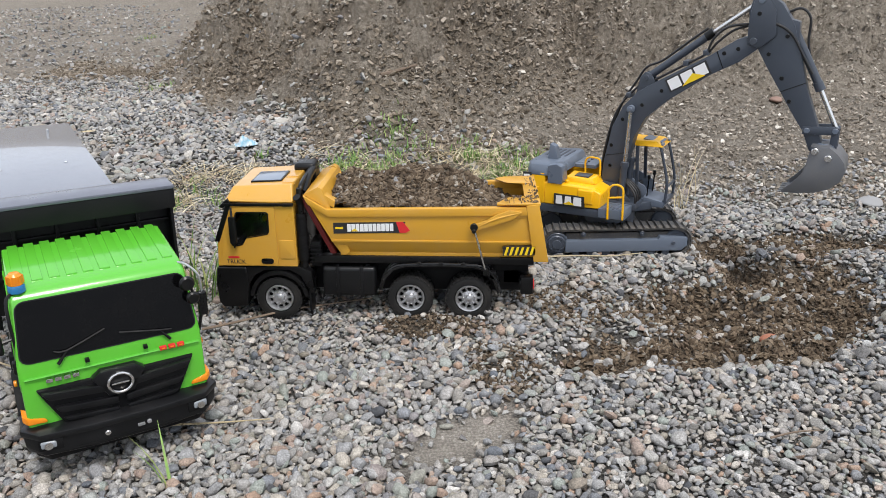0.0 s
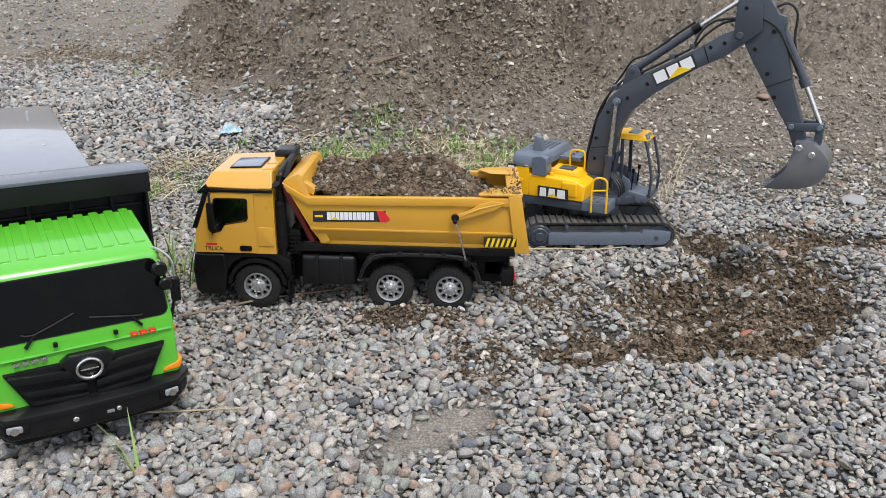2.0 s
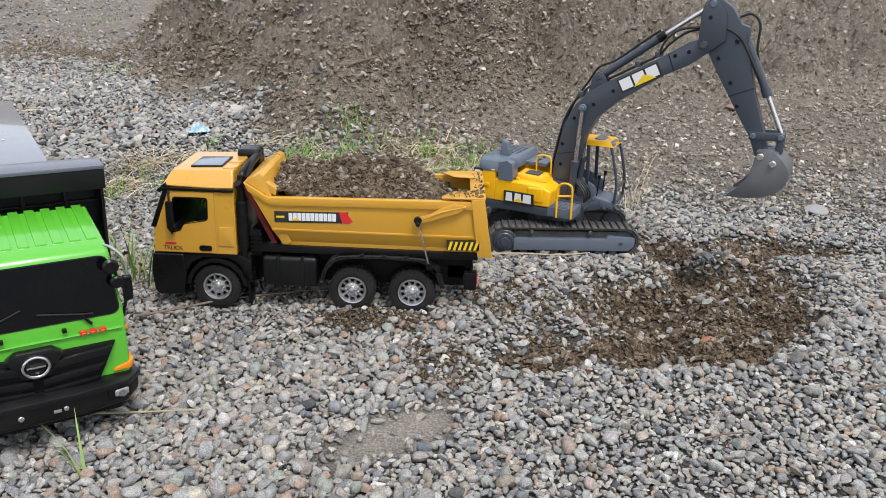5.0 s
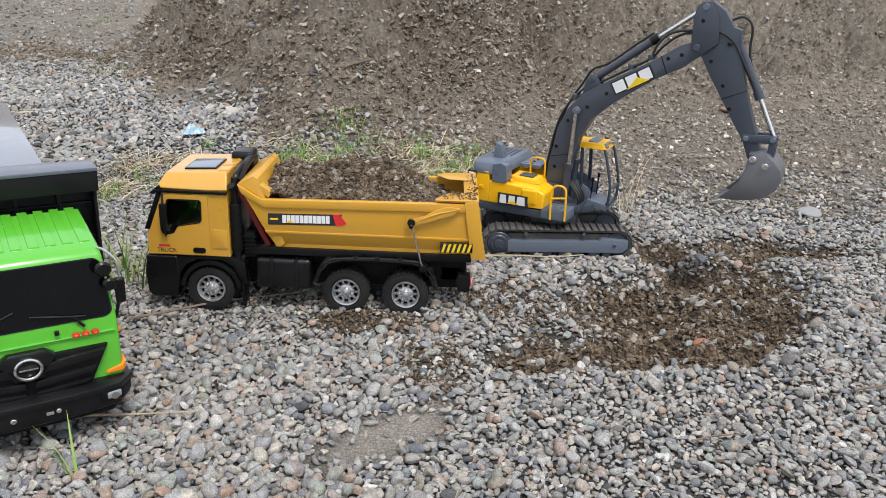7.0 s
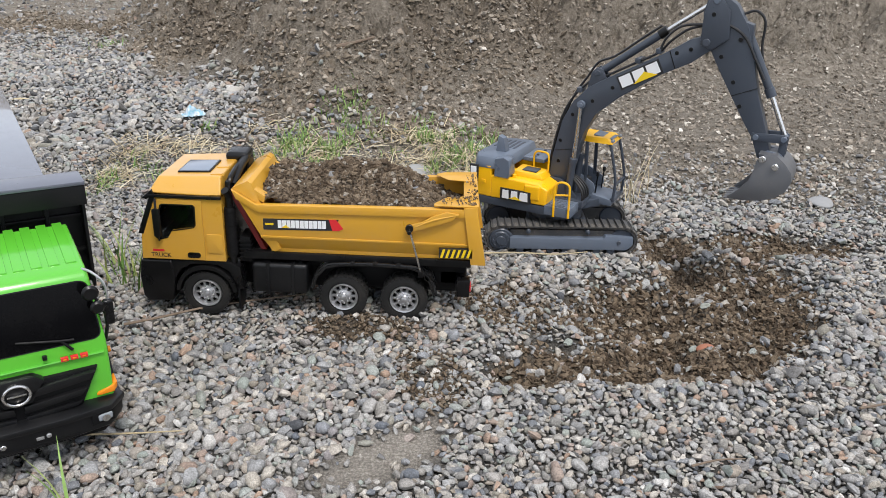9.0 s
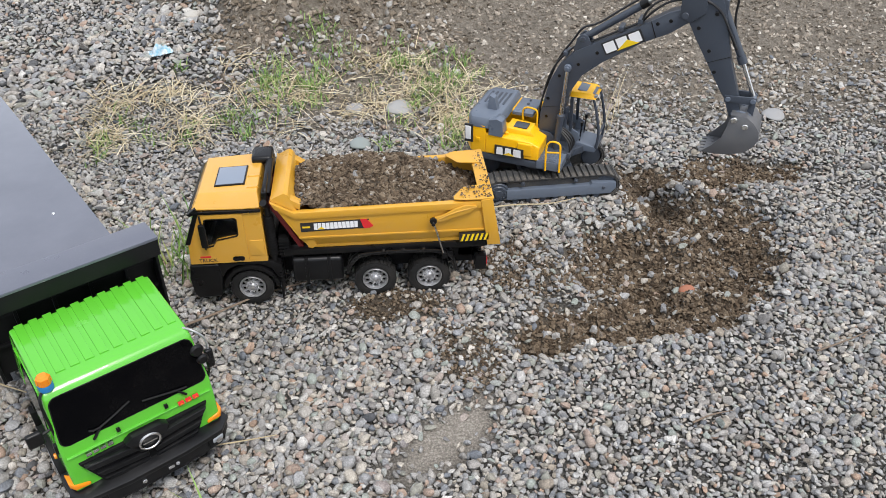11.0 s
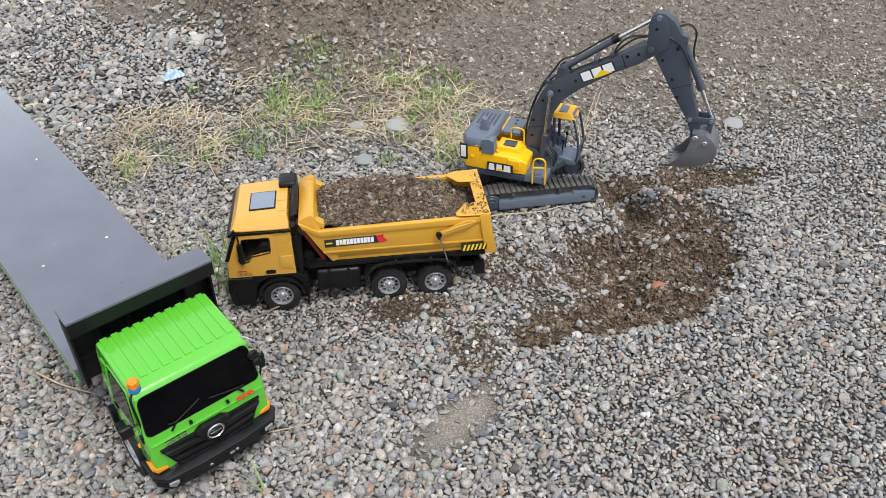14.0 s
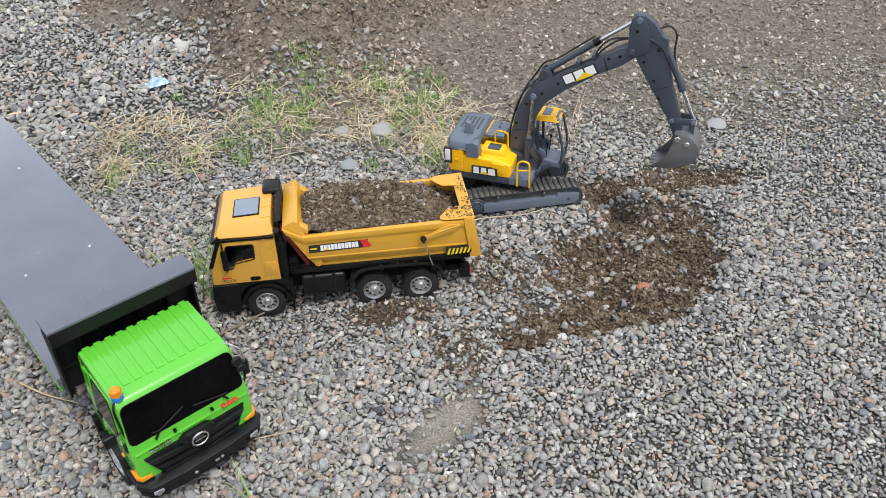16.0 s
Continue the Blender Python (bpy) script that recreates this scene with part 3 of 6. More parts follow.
WIN = [(-0.062, 0.120), (-0.058, 0.118), (-0.046, 0.121), (-0.040, 0.131), (-0.009, 0.137), (-0.006, 0.141), (-0.005, 0.168), (-0.008, 0.171), (-0.050, 0.171), (-0.053, 0.169), (-0.064, 0.126)]
SIDE = [(-0.085, 0.088), (0.031, 0.088), (0.031, 0.182), (-0.060, 0.182), (-0.072, 0.150), (-0.082, 0.128)]
DOOR = [(-0.078, 0.0895), (0.0025, 0.0895), (0.0035, 0.093), (0.0035, 0.178), (-0.055, 0.178), (-0.066, 0.150), (-0.076, 0.127)]
for y0, y1, d0, d1, g0 in ((0.001, 0.006, -0.0008, 0.0008, 0.003), (0.139, 0.144, 0.1442, 0.1458, 0.142)):
    part("cab_side", prism(SIDE, y0, y1, hole=WIN), M_YELLOW, YT)
    door = part("door", prism(DOOR, d0, d1, hole=WIN), M_YELLOW, YT)
    part("window_seal", prism([(x * 1.0, z) for x, z in WIN], d0 - 0.0004, d1 + 0.0004, hole=[(-0.0345 + (x + 0.0345) * 0.92, 0.1455 + (z - 0.1455) * 0.92) for x, z in WIN]), M_BLACK, door, "black rubber window seal")
    glass_pane = part("window_pane", prism(WIN, g0, g0 + 0.001, bev=0), M_GLASS, door, "clear side window")
    glass_pane.visible_shadow = False
    part("door_handle", prism(rounded(-0.021, -0.003, 0.0925, 0.1005, 0.0035), d0 - 0.0012, d1 + 0.0012, bev=0.0004), M_BLACK, door, "black recessed handle")
    part("storage_flap", prism(rounded(0.007, 0.0285, 0.100, 0.128, 0.002), y0 - 0.0012, y1 + 0.0012, bev=0.0005), M_YELLOW, YT)
part("cab_rear_wall", box(0.0265, 0.031, 0.006, 0.139, 0.088, 0.182), M_YELLOW, YT)
part("cab_floor", box(-0.078, 0.026, 0.006, 0.139, 0.088, 0.110, 0), M_INTERIOR, YT, "black cab interior")
part("dashboard", hull([(-0.078, y, z) for y in (0.008, 0.137) for z in (0.11, 0.13)] + [(-0.055, y, z) for y in (0.008, 0.137) for z in (0.11, 0.126)]), M_INTERIOR, YT)
for y in (0.022, 0.088):
    part("cab_seat", merge(box(-0.03, 0.0, y, y + 0.035, 0.11, 0.122, 0.003), box(-0.004, 0.008, y, y + 0.035, 0.11, 0.162, 0.004)), M_INTERIOR, YT)
part("steering_wheel", tube([(-0.045 + 0.004 * math.sin(a), 0.105 + 0.013 * math.cos(a), 0.137 + 0.012 * math.sin(a)) for a in np.linspace(0, 6.2832, 17)], 0.0012, 6, 1), M_BLACK, YT)
part("front_panel", hull([(x, y, z) for y in (0.003, 0.142) for x, z in ((-0.087, 0.086), (-0.080, 0.086), (-0.084, 0.127), (-0.077, 0.127))], 0.002), M_YELLOW, YT)
part("windscreen", hull([(x, y, z) for y in (0.004, 0.141) for x, z in ((-0.086, 0.127), (-0.080, 0.127), (-0.064, 0.181), (-0.058, 0.181))], 0.002), M_GLASSDARK, YT, "black tinted windscreen")
for y in (0.0, 0.1405):
    part("windscreen_pillar", hull([(x, y + d, z) for d in (0, 0.0045) for x, z in ((-0.0875, 0.125), (-0.080, 0.125), (-0.0655, 0.182), (-0.058, 0.182))], 0.001), M_BLACK, YT)
roof = part("roof", soften(hull([(x, y, z) for x, y, z in ((-0.070, 0.006, 0.183), (-0.070, 0.139, 0.183), (0.031, 0.001, 0.183), (0.031, 0.144, 0.183), (-0.058, 0.020, 0.203), (-0.058, 0.125, 0.203), (0.028, 0.016, 0.207), (0.028, 0.129, 0.207), (-0.066, 0.001, 0.186), (-0.066, 0.144, 0.186))], 0), 0.006, 4, 20), M_YELLOW, YT)
for y in (0.024, 0.056, 0.112):
    part("roof_rib", hull([(x, y + w, z) for w in (0, 0.005) for x, z in ((0.010, 0.2045), (0.030, 0.2045), (0.012, 0.2074), (0.028, 0.2088))], 0.0006), M_YELLOW, roof)
sk = part("roof_window_frame", hull([(x, y, z) for y in (0.0345, 0.0885) for x, z in ((-0.0365, 0.201), (0.0085, 0.203), (-0.0365, 0.2062), (0.0085, 0.2082))], 0.0008), M_BLACK, roof, "black roof window frame")
part("roof_window", hull([(x, y, z) for y in (0.0365, 0.0865) for x, z in ((-0.0345, 0.203), (0.0065, 0.205), (-0.0345, 0.2068), (0.0065, 0.2087))], 0.0006), M_SKYLIGHT, sk, "glossy roof window, reflected sky put into its grey colour")
part("sun_visor", soften(hull([(x, y, z) for y in (-0.001, 0.146) for x, z in ((-0.0765, 0.178), (-0.070, 0.1755), (-0.059, 0.184), (-0.0625, 0.190))], 0), 0.002, 2), M_BLACK, YT, "black sun visor over the windscreen")
for y in (-0.0022, 0.1425):
    part("roof_gutter", box(-0.068, 0.031, y, y + 0.0045, 0.1795, 0.1838, 0.0008), M_BLACK, YT, "black gutter strip")
    part("mirror", merge(box(-0.061, -0.051, y - (0.010 if y < 0 else -0.006), y + (-0.003 if y < 0 else 0.0125), 0.126, 0.166, 0.0025), tube([(-0.056, y - 0.005 if y < 0 else y + 0.008, 0.162), (-0.058, y, 0.178)], 0.0017, 6), tube([(-0.056, y - 0.005 if y < 0 else y + 0.008, 0.128), (-0.058, y, 0.117)], 0.0013, 6)), M_BLACK, YT, "black wing mirror")
for y0, y1 in ((-0.002, 0.03), (0.115, 0.147)):
    arch = []
    for k in range(17):
        a = radians(5 + 170 * k / 16)
        arch.append((0.0435 * math.cos(a) + 0.001, 0.0375 + 0.0435 * math.sin(a)))
    part("wheel_arch", prism(arch + [(0.0375 / 0.0435 * (x - 0.001) + 0.001, 0.0375 + 0.0375 / 0.0435 * (z - 0.0375)) for x, z in reversed(arch)], y0, y1, bev=0.0008), M_BLACK, YT)
    part("lower_skirt", prism([(-0.086, 0.0875), (-0.086, 0.070), (-0.042, 0.060), (-0.034, 0.073), (-0.018, 0.082), (0.018, 0.082), (0.034, 0.073), (0.046, 0.046), (0.053, 0.046), (0.050, 0.080), (0.031, 0.0875)], y0 + 0.003, y1 - 0.003, bev=0.0008), M_BLACK, YT)
    part("mud_flap", box(0.0445, 0.0475, y0 + 0.003, y1 - 0.002, 0.014, 0.055, 0.0008), M_MATT, YT)
part("bumper", soften(hull([(x, y, z) for y in (-0.001, 0.146) for x, z in ((-0.090, 0.030), (-0.092, 0.060), (-0.088, 0.086), (-0.045, 0.086), (-0.042, 0.060), (-0.048, 0.024), (-0.084, 0.022))], 0), 0.003, 3), M_BLACK, YT, "black front bumper")
for y in (0.016, 0.113):
    part("headlight", box(-0.0935, -0.088, y, y + 0.016, 0.047, 0.058, 0.002), M_LENS, YT, "clear headlight")
part("chassis", merge(box(-0.05, 0.365, 0.040, 0.054, 0.038, 0.075), box(-0.05, 0.365, 0.090, 0.104, 0.038, 0.075), box(0.045, 0.30, 0.054, 0.09, 0.05, 0.07), box(0.056, 0.366, 0.026, 0.118, 0.075, 0.103)), M_MATT, YT)
for x in (0.0, 0.194, 0.28):
    part("axle", disc("y", (x, 0.0725, 0.038), 0.007, 0.10), M_MATT, YT)
part("subframe_beam", box(0.056, 0.372, 0.004, 0.018, 0.093, 0.1035, 0.001), M_BLACK, YT)
tank = part("fuel_tank", box(0.066, 0.144, 0.001, 0.036, 0.042, 0.087, 0.006, 3), M_SATIN, YT, "satin black fuel tank")
for x in (0.086, 0.121):
    part("tank_strap", box(x, x + 0.005, -0.0005, 0.0375, 0.0405, 0.0885, 0.001), M_SATIN, tank)
part("tank_cap", disc("z", (0.132, 0.014, 0.086), 0.0045, 0.006), M_BLACK, tank)
part("battery_box", merge(box(0.049, 0.064, 0.012, 0.045, 0.084, 0.122, 0.002), *[box(0.0475, 0.0655, 0.0105, 0.0465, 0.09 + 0.006 * k, 0.0925 + 0.006 * k, 0.0006) for k in range(5)]), M_MATT, YT, "ribbed black battery box")
part("air_tank", disc("x", (0.078, 0.024, 0.092), 0.009, 0.03), M_MATT, YT)
ex = part("exhaust_stack", tube([(0.039, 0.010, 0.06), (0.039, 0.010, 0.17), (0.0385, 0.010, 0.182), (0.036, 0.004, 0.192)], 0.0055, 12), M_BLACK, YT)
ribs = [(r, 0.1 + 0.005 * k + d) for k in range(13) for r, d in ((0.0078, 0.0), (0.0083, 0.0015), (0.0078, 0.003))]
part("heat_shield", turned([(0.0072, 0.095), (0.0078, 0.097)] + ribs + [(0.0078, 0.1645), (0.0072, 0.166)], "z", (0.039, 0.010, 0), 16), M_MATT, ex, "ribbed black heat shield")
part("air_intake", merge(box(0.012, 0.044, 0.096, 0.134, 0.203, 0.2165, 0.006, 3), tube([(0.0395, 0.03, 0.19), (0.040, 0.06, 0.203), (0.040, 0.1, 0.208)], 0.006, 10), box(0.034, 0.045, 0.10, 0.13, 0.10, 0.206, 0.003)), M_BLACK, YT, "black air intake behind the cab")
part("cab_rear_frame", merge(box(0.032, 0.040, 0.018, 0.13, 0.09, 0.20, 0.002), tube([(0.036, 0.02, 0.12), (0.037, 0.02, 0.19), (0.038, 0.04, 0.205), (0.038, 0.1, 0.209)], 0.0035, 8)), M_BLACK, YT)

# tipper body
BEDS = [(0.046, 0.196), (0.079, 0.176), (0.372, 0.181), (0.374, 0.128), (0.083, 0.128)]
for k, (o, s) in enumerate(((0.0, 1), (0.142, -1))):
    y = lambda d: o + s * d
    sp = part("side_panel", prism(BEDS, min(y(0), y(0.005)), max(y(0), y(0.005)), bev=0.0009), M_BED, YT)
    part("top_rail", prism([(0.046, 0.196), (0.079, 0.176), (0.372, 0.1815), (0.372, 0.1695), (0.0815, 0.1645), (0.052, 0.183)], min(y(-0.0035), y(0.0065)), max(y(-0.0035), y(0.0065)), bev=0.0014), M_BED, sp)
    part("lower_panel", hull([(x, y(d), z) for x, d, z in ((0.083, 0.0, 0.128), (0.374, 0.0, 0.128), (0.385, 0.012, 0.104), (0.0935, 0.012, 0.104), (0.083, 0.006, 0.128), (0.374, 0.006, 0.128), (0.385, 0.018, 0.104), (0.0935, 0.018, 0.104))], 0.0006), M_BED, sp)
    part("bottom_rail", box(0.093, 0.386, min(y(0.009), y(0.02)), max(y(0.009), y(0.02)), 0.101, 0.1085, 0.001), M_BED, sp)
    part("crease", prism([(0.082, 0.1305), (0.372, 0.1305), (0.372, 0.1275), (0.083, 0.1275)], min(y(-0.0014), y(0.002)), max(y(-0.0014), y(0.002)), bev=0.0006), M_BED, sp)
    post = part("rear_post", hull([(x, y(d), z) for d in (-0.0045, 0.009) for x, z in ((0.358, 0.184), (0.376, 0.186), (0.392, 0.101), (0.371, 0.101))], 0.0012), M_BED, YT)
    part("corner_plate", hull([(0.318, y(0.003), 0.1845), (0.318, y(0.010), 0.1845), (0.335, y(0.034), 0.1855), (0.378, y(0.040), 0.1875), (0.378, y(-0.0035), 0.1875), (0.33, y(-0.003), 0.1855), (0.318, y(0.003), 0.1815), (0.378, y(0.040), 0.184), (0.378, y(-0.0035), 0.184)], 0.0008), M_BED, YT)
    lever = part("tailgate_lever", merge(prism([(0.283, 0.149), (0.289, 0.148), (0.320, 0.158), (0.343, 0.166), (0.352, 0.176), (0.335, 0.178), (0.318, 0.172), (0.303, 0.163), (0.284, 0.157)], min(y(-0.0075), y(-0.0035)), max(y(-0.0075), y(-0.0035)), bev=0.0012), tube([(0.29, y(-0.006), 0.153), (0.318, y(-0.007), 0.166), (0.352, y(-0.006), 0.175)], 0.0018, 6)), M_BED, YT, "ochre tailgate lever")
    part("lever_pin", disc("y", (0.286, y(-0.008), 0.1535), 0.0055, 0.005), M_BLACK, lever, "black pivot pin")
    part("lever_rod", tube([(0.286, y(-0.009), 0.1535), (0.303, y(-0.005), 0.087)], 0.0016, 8, 1), M_CHROME, lever, "thin steel rod")
    part("rod_end", box(0.2995, 0.3065, min(y(-0.008), y(-0.002)), max(y(-0.008), y(-0.002)), 0.080, 0.090, 0.001), M_BLACK, lever)
    part("rod_stop", disc("y", (0.286, y(-0.0085), 0.148), 0.003, 0.006), M_BLACK, lever)
part("headboard", hull([(x, yy, z) for yy in (0.0035, 0.1385) for x, z in ((0.0465, 0.1965), (0.067, 0.207), (0.073, 0.2035), (0.108, 0.110), (0.100, 0.105), (0.0955, 0.107), (0.0845, 0.128))], 0.0008), M_BED, YT)
part("underside_panel", hull([(x, yy, z) for yy in (0.010, 0.132) for x, z in ((0.0415, 0.183), (0.047, 0.188), (0.0865, 0.105), (0.079, 0.105))], 0.0008), M_RED, YT, "dark red panel under the headboard")
for yy in (0.004, 0.122):
    part("headboard_gusset", hull([(x, yy + d, z) for d in (0, 0.016) for x, z in ((0.062, 0.2045), (0.090, 0.186), (0.088, 0.176), (0.066, 0.19))], 0.001), M_BED, YT)
part("bed_floor", box(0.095, 0.385, 0.012, 0.130, 0.104, 0.110, 0.001), M_BED, YT)
part("tailgate", hull([(x, yy, z) for yy in (0.004, 0.138) for x, z in ((0.363, 0.181), (0.371, 0.183), (0.386, 0.104), (0.378, 0.104))], 0.0012), M_BED, YT)
part("tailgate_flange", hull([(x, yy, z) for yy in (0.004, 0.138) for x, z in ((0.358, 0.1835), (0.378, 0.1875), (0.378, 0.184), (0.358, 0.180))], 0.0008), M_BED, YT)
for x in (0.11, 0.185, 0.26):
    part("cross_rib", box(x, x + 0.006, 0.020, 0.122, 0.1005, 0.1045, 0.0006), M_BLACK, YT)

# rear fenders, bumper
for y0, y1 in ((-0.0015, 0.034), (0.111, 0.1465)):
    top = [(0.150, 0.056), (0.156, 0.074), (0.168, 0.0875), (0.186, 0.0925), (0.236, 0.0945), (0.288, 0.0925), (0.304, 0.0875), (0.316, 0.074), (0.324, 0.052)]
    fen = part("rear_fender", prism(top + [(0.237 + (x - 0.237) * 0.965, z - 0.0032) for x, z in reversed(top)], y0, y1, bev=0.0006), M_FENDER, YT, "ribbed black double fender")
    for yy in (y0 + 0.001, y0 + 0.012, y0 + 0.023, y1 - 0.001):
        part("fender_rib", tube([(x, yy, z + 0.0008) for x, z in top], 0.0017, 6, 3), M_FENDER, fen)
    for x in (0.205, 0.236, 0.268):
        part("fender_clip", box(x, x + 0.006, y0 - 0.001, y1 + 0.001, 0.0935, 0.0975, 0.0008), M_FENDER, fen)
    part("fender_bracket", merge(tube([(0.318, y0 + 0.004, 0.07), (0.326, y0 + 0.002, 0.05)], 0.0022, 6, 1), box(0.308, 0.318, y0, y0 + 0.008, 0.072, 0.084, 0.001)), M_BLACK, fen)
part("rear_bumper", merge(box(0.352, 0.368, 0.004, 0.140, 0.056, 0.068, 0.0015), box(0.354, 0.372, 0.002, 0.018, 0.048, 0.074, 0.0015), box(0.354, 0.372, 0.126, 0.142, 0.048, 0.074, 0.0015), box(0.33, 0.355, 0.04, 0.10, 0.05, 0.10, 0.001)), M_BLACK, YT, "black rear bumper")
for y in (0.004, 0.126):
    part("tail_light", box(0.3715, 0.3735, y, y + 0.012, 0.056, 0.068, 0.0008), M_STRED, YT, "small red tail light")

# stickers on the tipper's side
STICKER = pose(0.0865, 0, 0.1395) @ Matrix.Diagonal((1.08, 1, 1.16, 1)) @ pose(-0.088, 0, -0.1405)
st = part("side_sticker", prism([(0.088, 0.1405), (0.176, 0.1425), (0.1835, 0.1565), (0.088, 0.1545)], -0.0006, 0.0006, bev=0), M_STICK, YT, "black sticker with a pale bar and red end", STICKER)
for k in range(11):
    x = 0.1065 + 0.0056 * k
    part("sticker_lettering_bar", prism([(x, 0.1434 + 0.00012 * k), (x + 0.0048, 0.1435 + 0.00012 * k), (x + 0.0048, 0.1532 + 0.00011 * k), (x, 0.1531 + 0.00011 * k)], -0.0009, 0, bev=0), M_WHITE, st, "pale block in place of a letter", STICKER)
part("sticker_wedge", prism([(0.111, 0.1438), (0.121, 0.144), (0.1165, 0.1475)], -0.0012, 0, bev=0), M_STYEL, st, "small yellow wedge", STICKER)
part("sticker_red_end", prism([(0.1755, 0.1425), (0.1835, 0.1427), (0.189, 0.1455), (0.180, 0.1566), (0.171, 0.1562)], -0.0011, 0, bev=0), M_STRED, st, "red arrow end", STICKER)
part("sticker_mark", prism([(0.0905, 0.1465), (0.101, 0.1467), (0.101, 0.1492), (0.0905, 0.149)], -0.0009, 0, bev=0), M_STYEL, st, "tiny yellow mark", STICKER)
hz = part("hazard_sticker", prism([(0.327, 0.1100), (0.3725, 0.1113), (0.3725, 0.1245), (0.327, 0.1230)], -0.0045, 0.004, bev=0), M_STICK, YT, "black and yellow hazard stripes")
for k in range(6):
    x = 0.3285 + 0.0072 * k
    part("hazard_stripe", prism([(x, 0.1106 + 0.0002 * k), (x + 0.0036, 0.1107 + 0.0002 * k), (x + 0.0072, 0.1233 + 0.0001 * k), (x + 0.0036, 0.1232 + 0.0001 * k)], -0.005, -0.004, bev=0), M_STYEL, hz)
written("door_lettering", "TRUCK", 0.0085, M_STICK, YT, pose(-0.072, -0.0010, 0.0925, 90, 0, 0))
part("door_badge", prism([(-0.069, 0.1005), (-0.053, 0.1005), (-0.053, 0.1035), (-0.069, 0.1035)], -0.0012, 0, bev=0), M_STRED, YT, "small red badge bar")

# ---- the green flatbed lorry ----
GT = thing("flatbed_lorry", pose(-0.0706, -0.3535, 0.0009, 1.5, 2.0, 34), "lime green toy flatbed lorry with a long grey deck", "toy truck")
G_TYRE = mesh_of("wheel", tyre_mesh("tyre", 0.0405, 0.028, 0.025, 32), M_RUBBER)
G_RIM_BM = rim_mesh(0.024, 0.008)
G_RIM_BM.transform(pose(0, -0.012, 0))
G_RIM = mesh_of("rim", G_RIM_BM, M_RIM)
for y in (0.100, 0.93, 1.03):
    wheel(GT, (-0.080, y, 0.0415), G_TYRE, G_RIM, False).matrix_basis = pose(-0.081, y, 0.0415, 0, 0, -90)
    wheel(GT, (0.080, y, 0.0415), G_TYRE, G_RIM, False).matrix_basis = pose(0.081, y, 0.0415, 0, 0, 90)
    part("axle", disc("x", (0, y, 0.0415), 0.008, 0.14), M_MATT, GT)
part("chassis", merge(box(-0.045, -0.03, 0.04, 1.18, 0.062, 0.098), box(0.03, 0.045, 0.04, 1.18, 0.062, 0.098), *[box(-0.03, 0.03, y, y + 0.015, 0.068, 0.092) for y in (0.06, 0.3, 0.6, 0.9, 1.15)]), M_MATT, GT)


def tapered(x, z):
    """The cab leans in above its waist."""
    return x * (1 - max(0, z - 0.14) * 1.05)


CAB = [(0.0135, 0.064), (0.0165, 0.110), (0.020, 0.134), (0.036, 0.1975), (0.042, 0.2035), (0.052, 0.2065), (0.149, 0.2150), (0.1565, 0.2100), (0.158, 0.188), (0.158, 0.064)]
cab_bm = prism(CAB, -0.0880, 0.0880, "x", bev=0)
for v in cab_bm.verts:
    v.co.x = tapered(v.co.x, v.co.z)
cab = part("cab_shell", soften(cab_bm, 0.0055, 4, 25), M_GREEN, GT, "lime green glossy cab")
for k in range(10):
    x = -0.0705 + 0.0157 * k
    part("roof_ridge", soften(hull([(x + w * h, y, z) for w in (-1, 1) for h, y, z in ((0.0058, 0.057, 0.203), (0.0058, 0.152, 0.2105), (0.0048, 0.0575, 0.2086), (0.0048, 0.1515, 0.2164))], 0), 0.0006, 2), M_GREEN, cab)


def on_front(x, s, d=0.0):
    """A point on the windscreen's slope: s from 0 below to 1 above, d metres proud."""
    return (tapered(x, 0.1345 + s * 0.063), 0.020 + s * 0.016 - d * 0.97, 0.1345 + s * 0.063 + d * 0.244)


def glass_outline(grow):
    out = []
    for cx, cs, a0 in ((0.0835, 0.965, 0), (-0.0835, 0.965, 90), (-0.0835, 0.045, 180), (0.0835, 0.045, 270)):
        sx, ss = (1 if cx > 0 else -1), (1 if cs > 0.5 else -1)
        for k in range(5):
            a = radians(a0 + 90 * k / 4)
            out.append((cx - sx * 0.008 + (0.008 + grow) * math.cos(a), cs - ss * 0.12 + (0.12 + grow * 14) * math.sin(a)))
    return out


def screen_from(pts, d0, d1):
    bm = bmesh.new()
    a = [bm.verts.new(on_front(x, s, d1)) for x, s in pts]
    b = [bm.verts.new(on_front(x, s, d0)) for x, s in pts]
    bm.faces.new(a)
    bm.faces.new(b[::-1])
    for i in range(len(a)):
        j = (i + 1) % len(a)
        bm.faces.new([a[i], b[i], b[j], a[j]])
    return bm


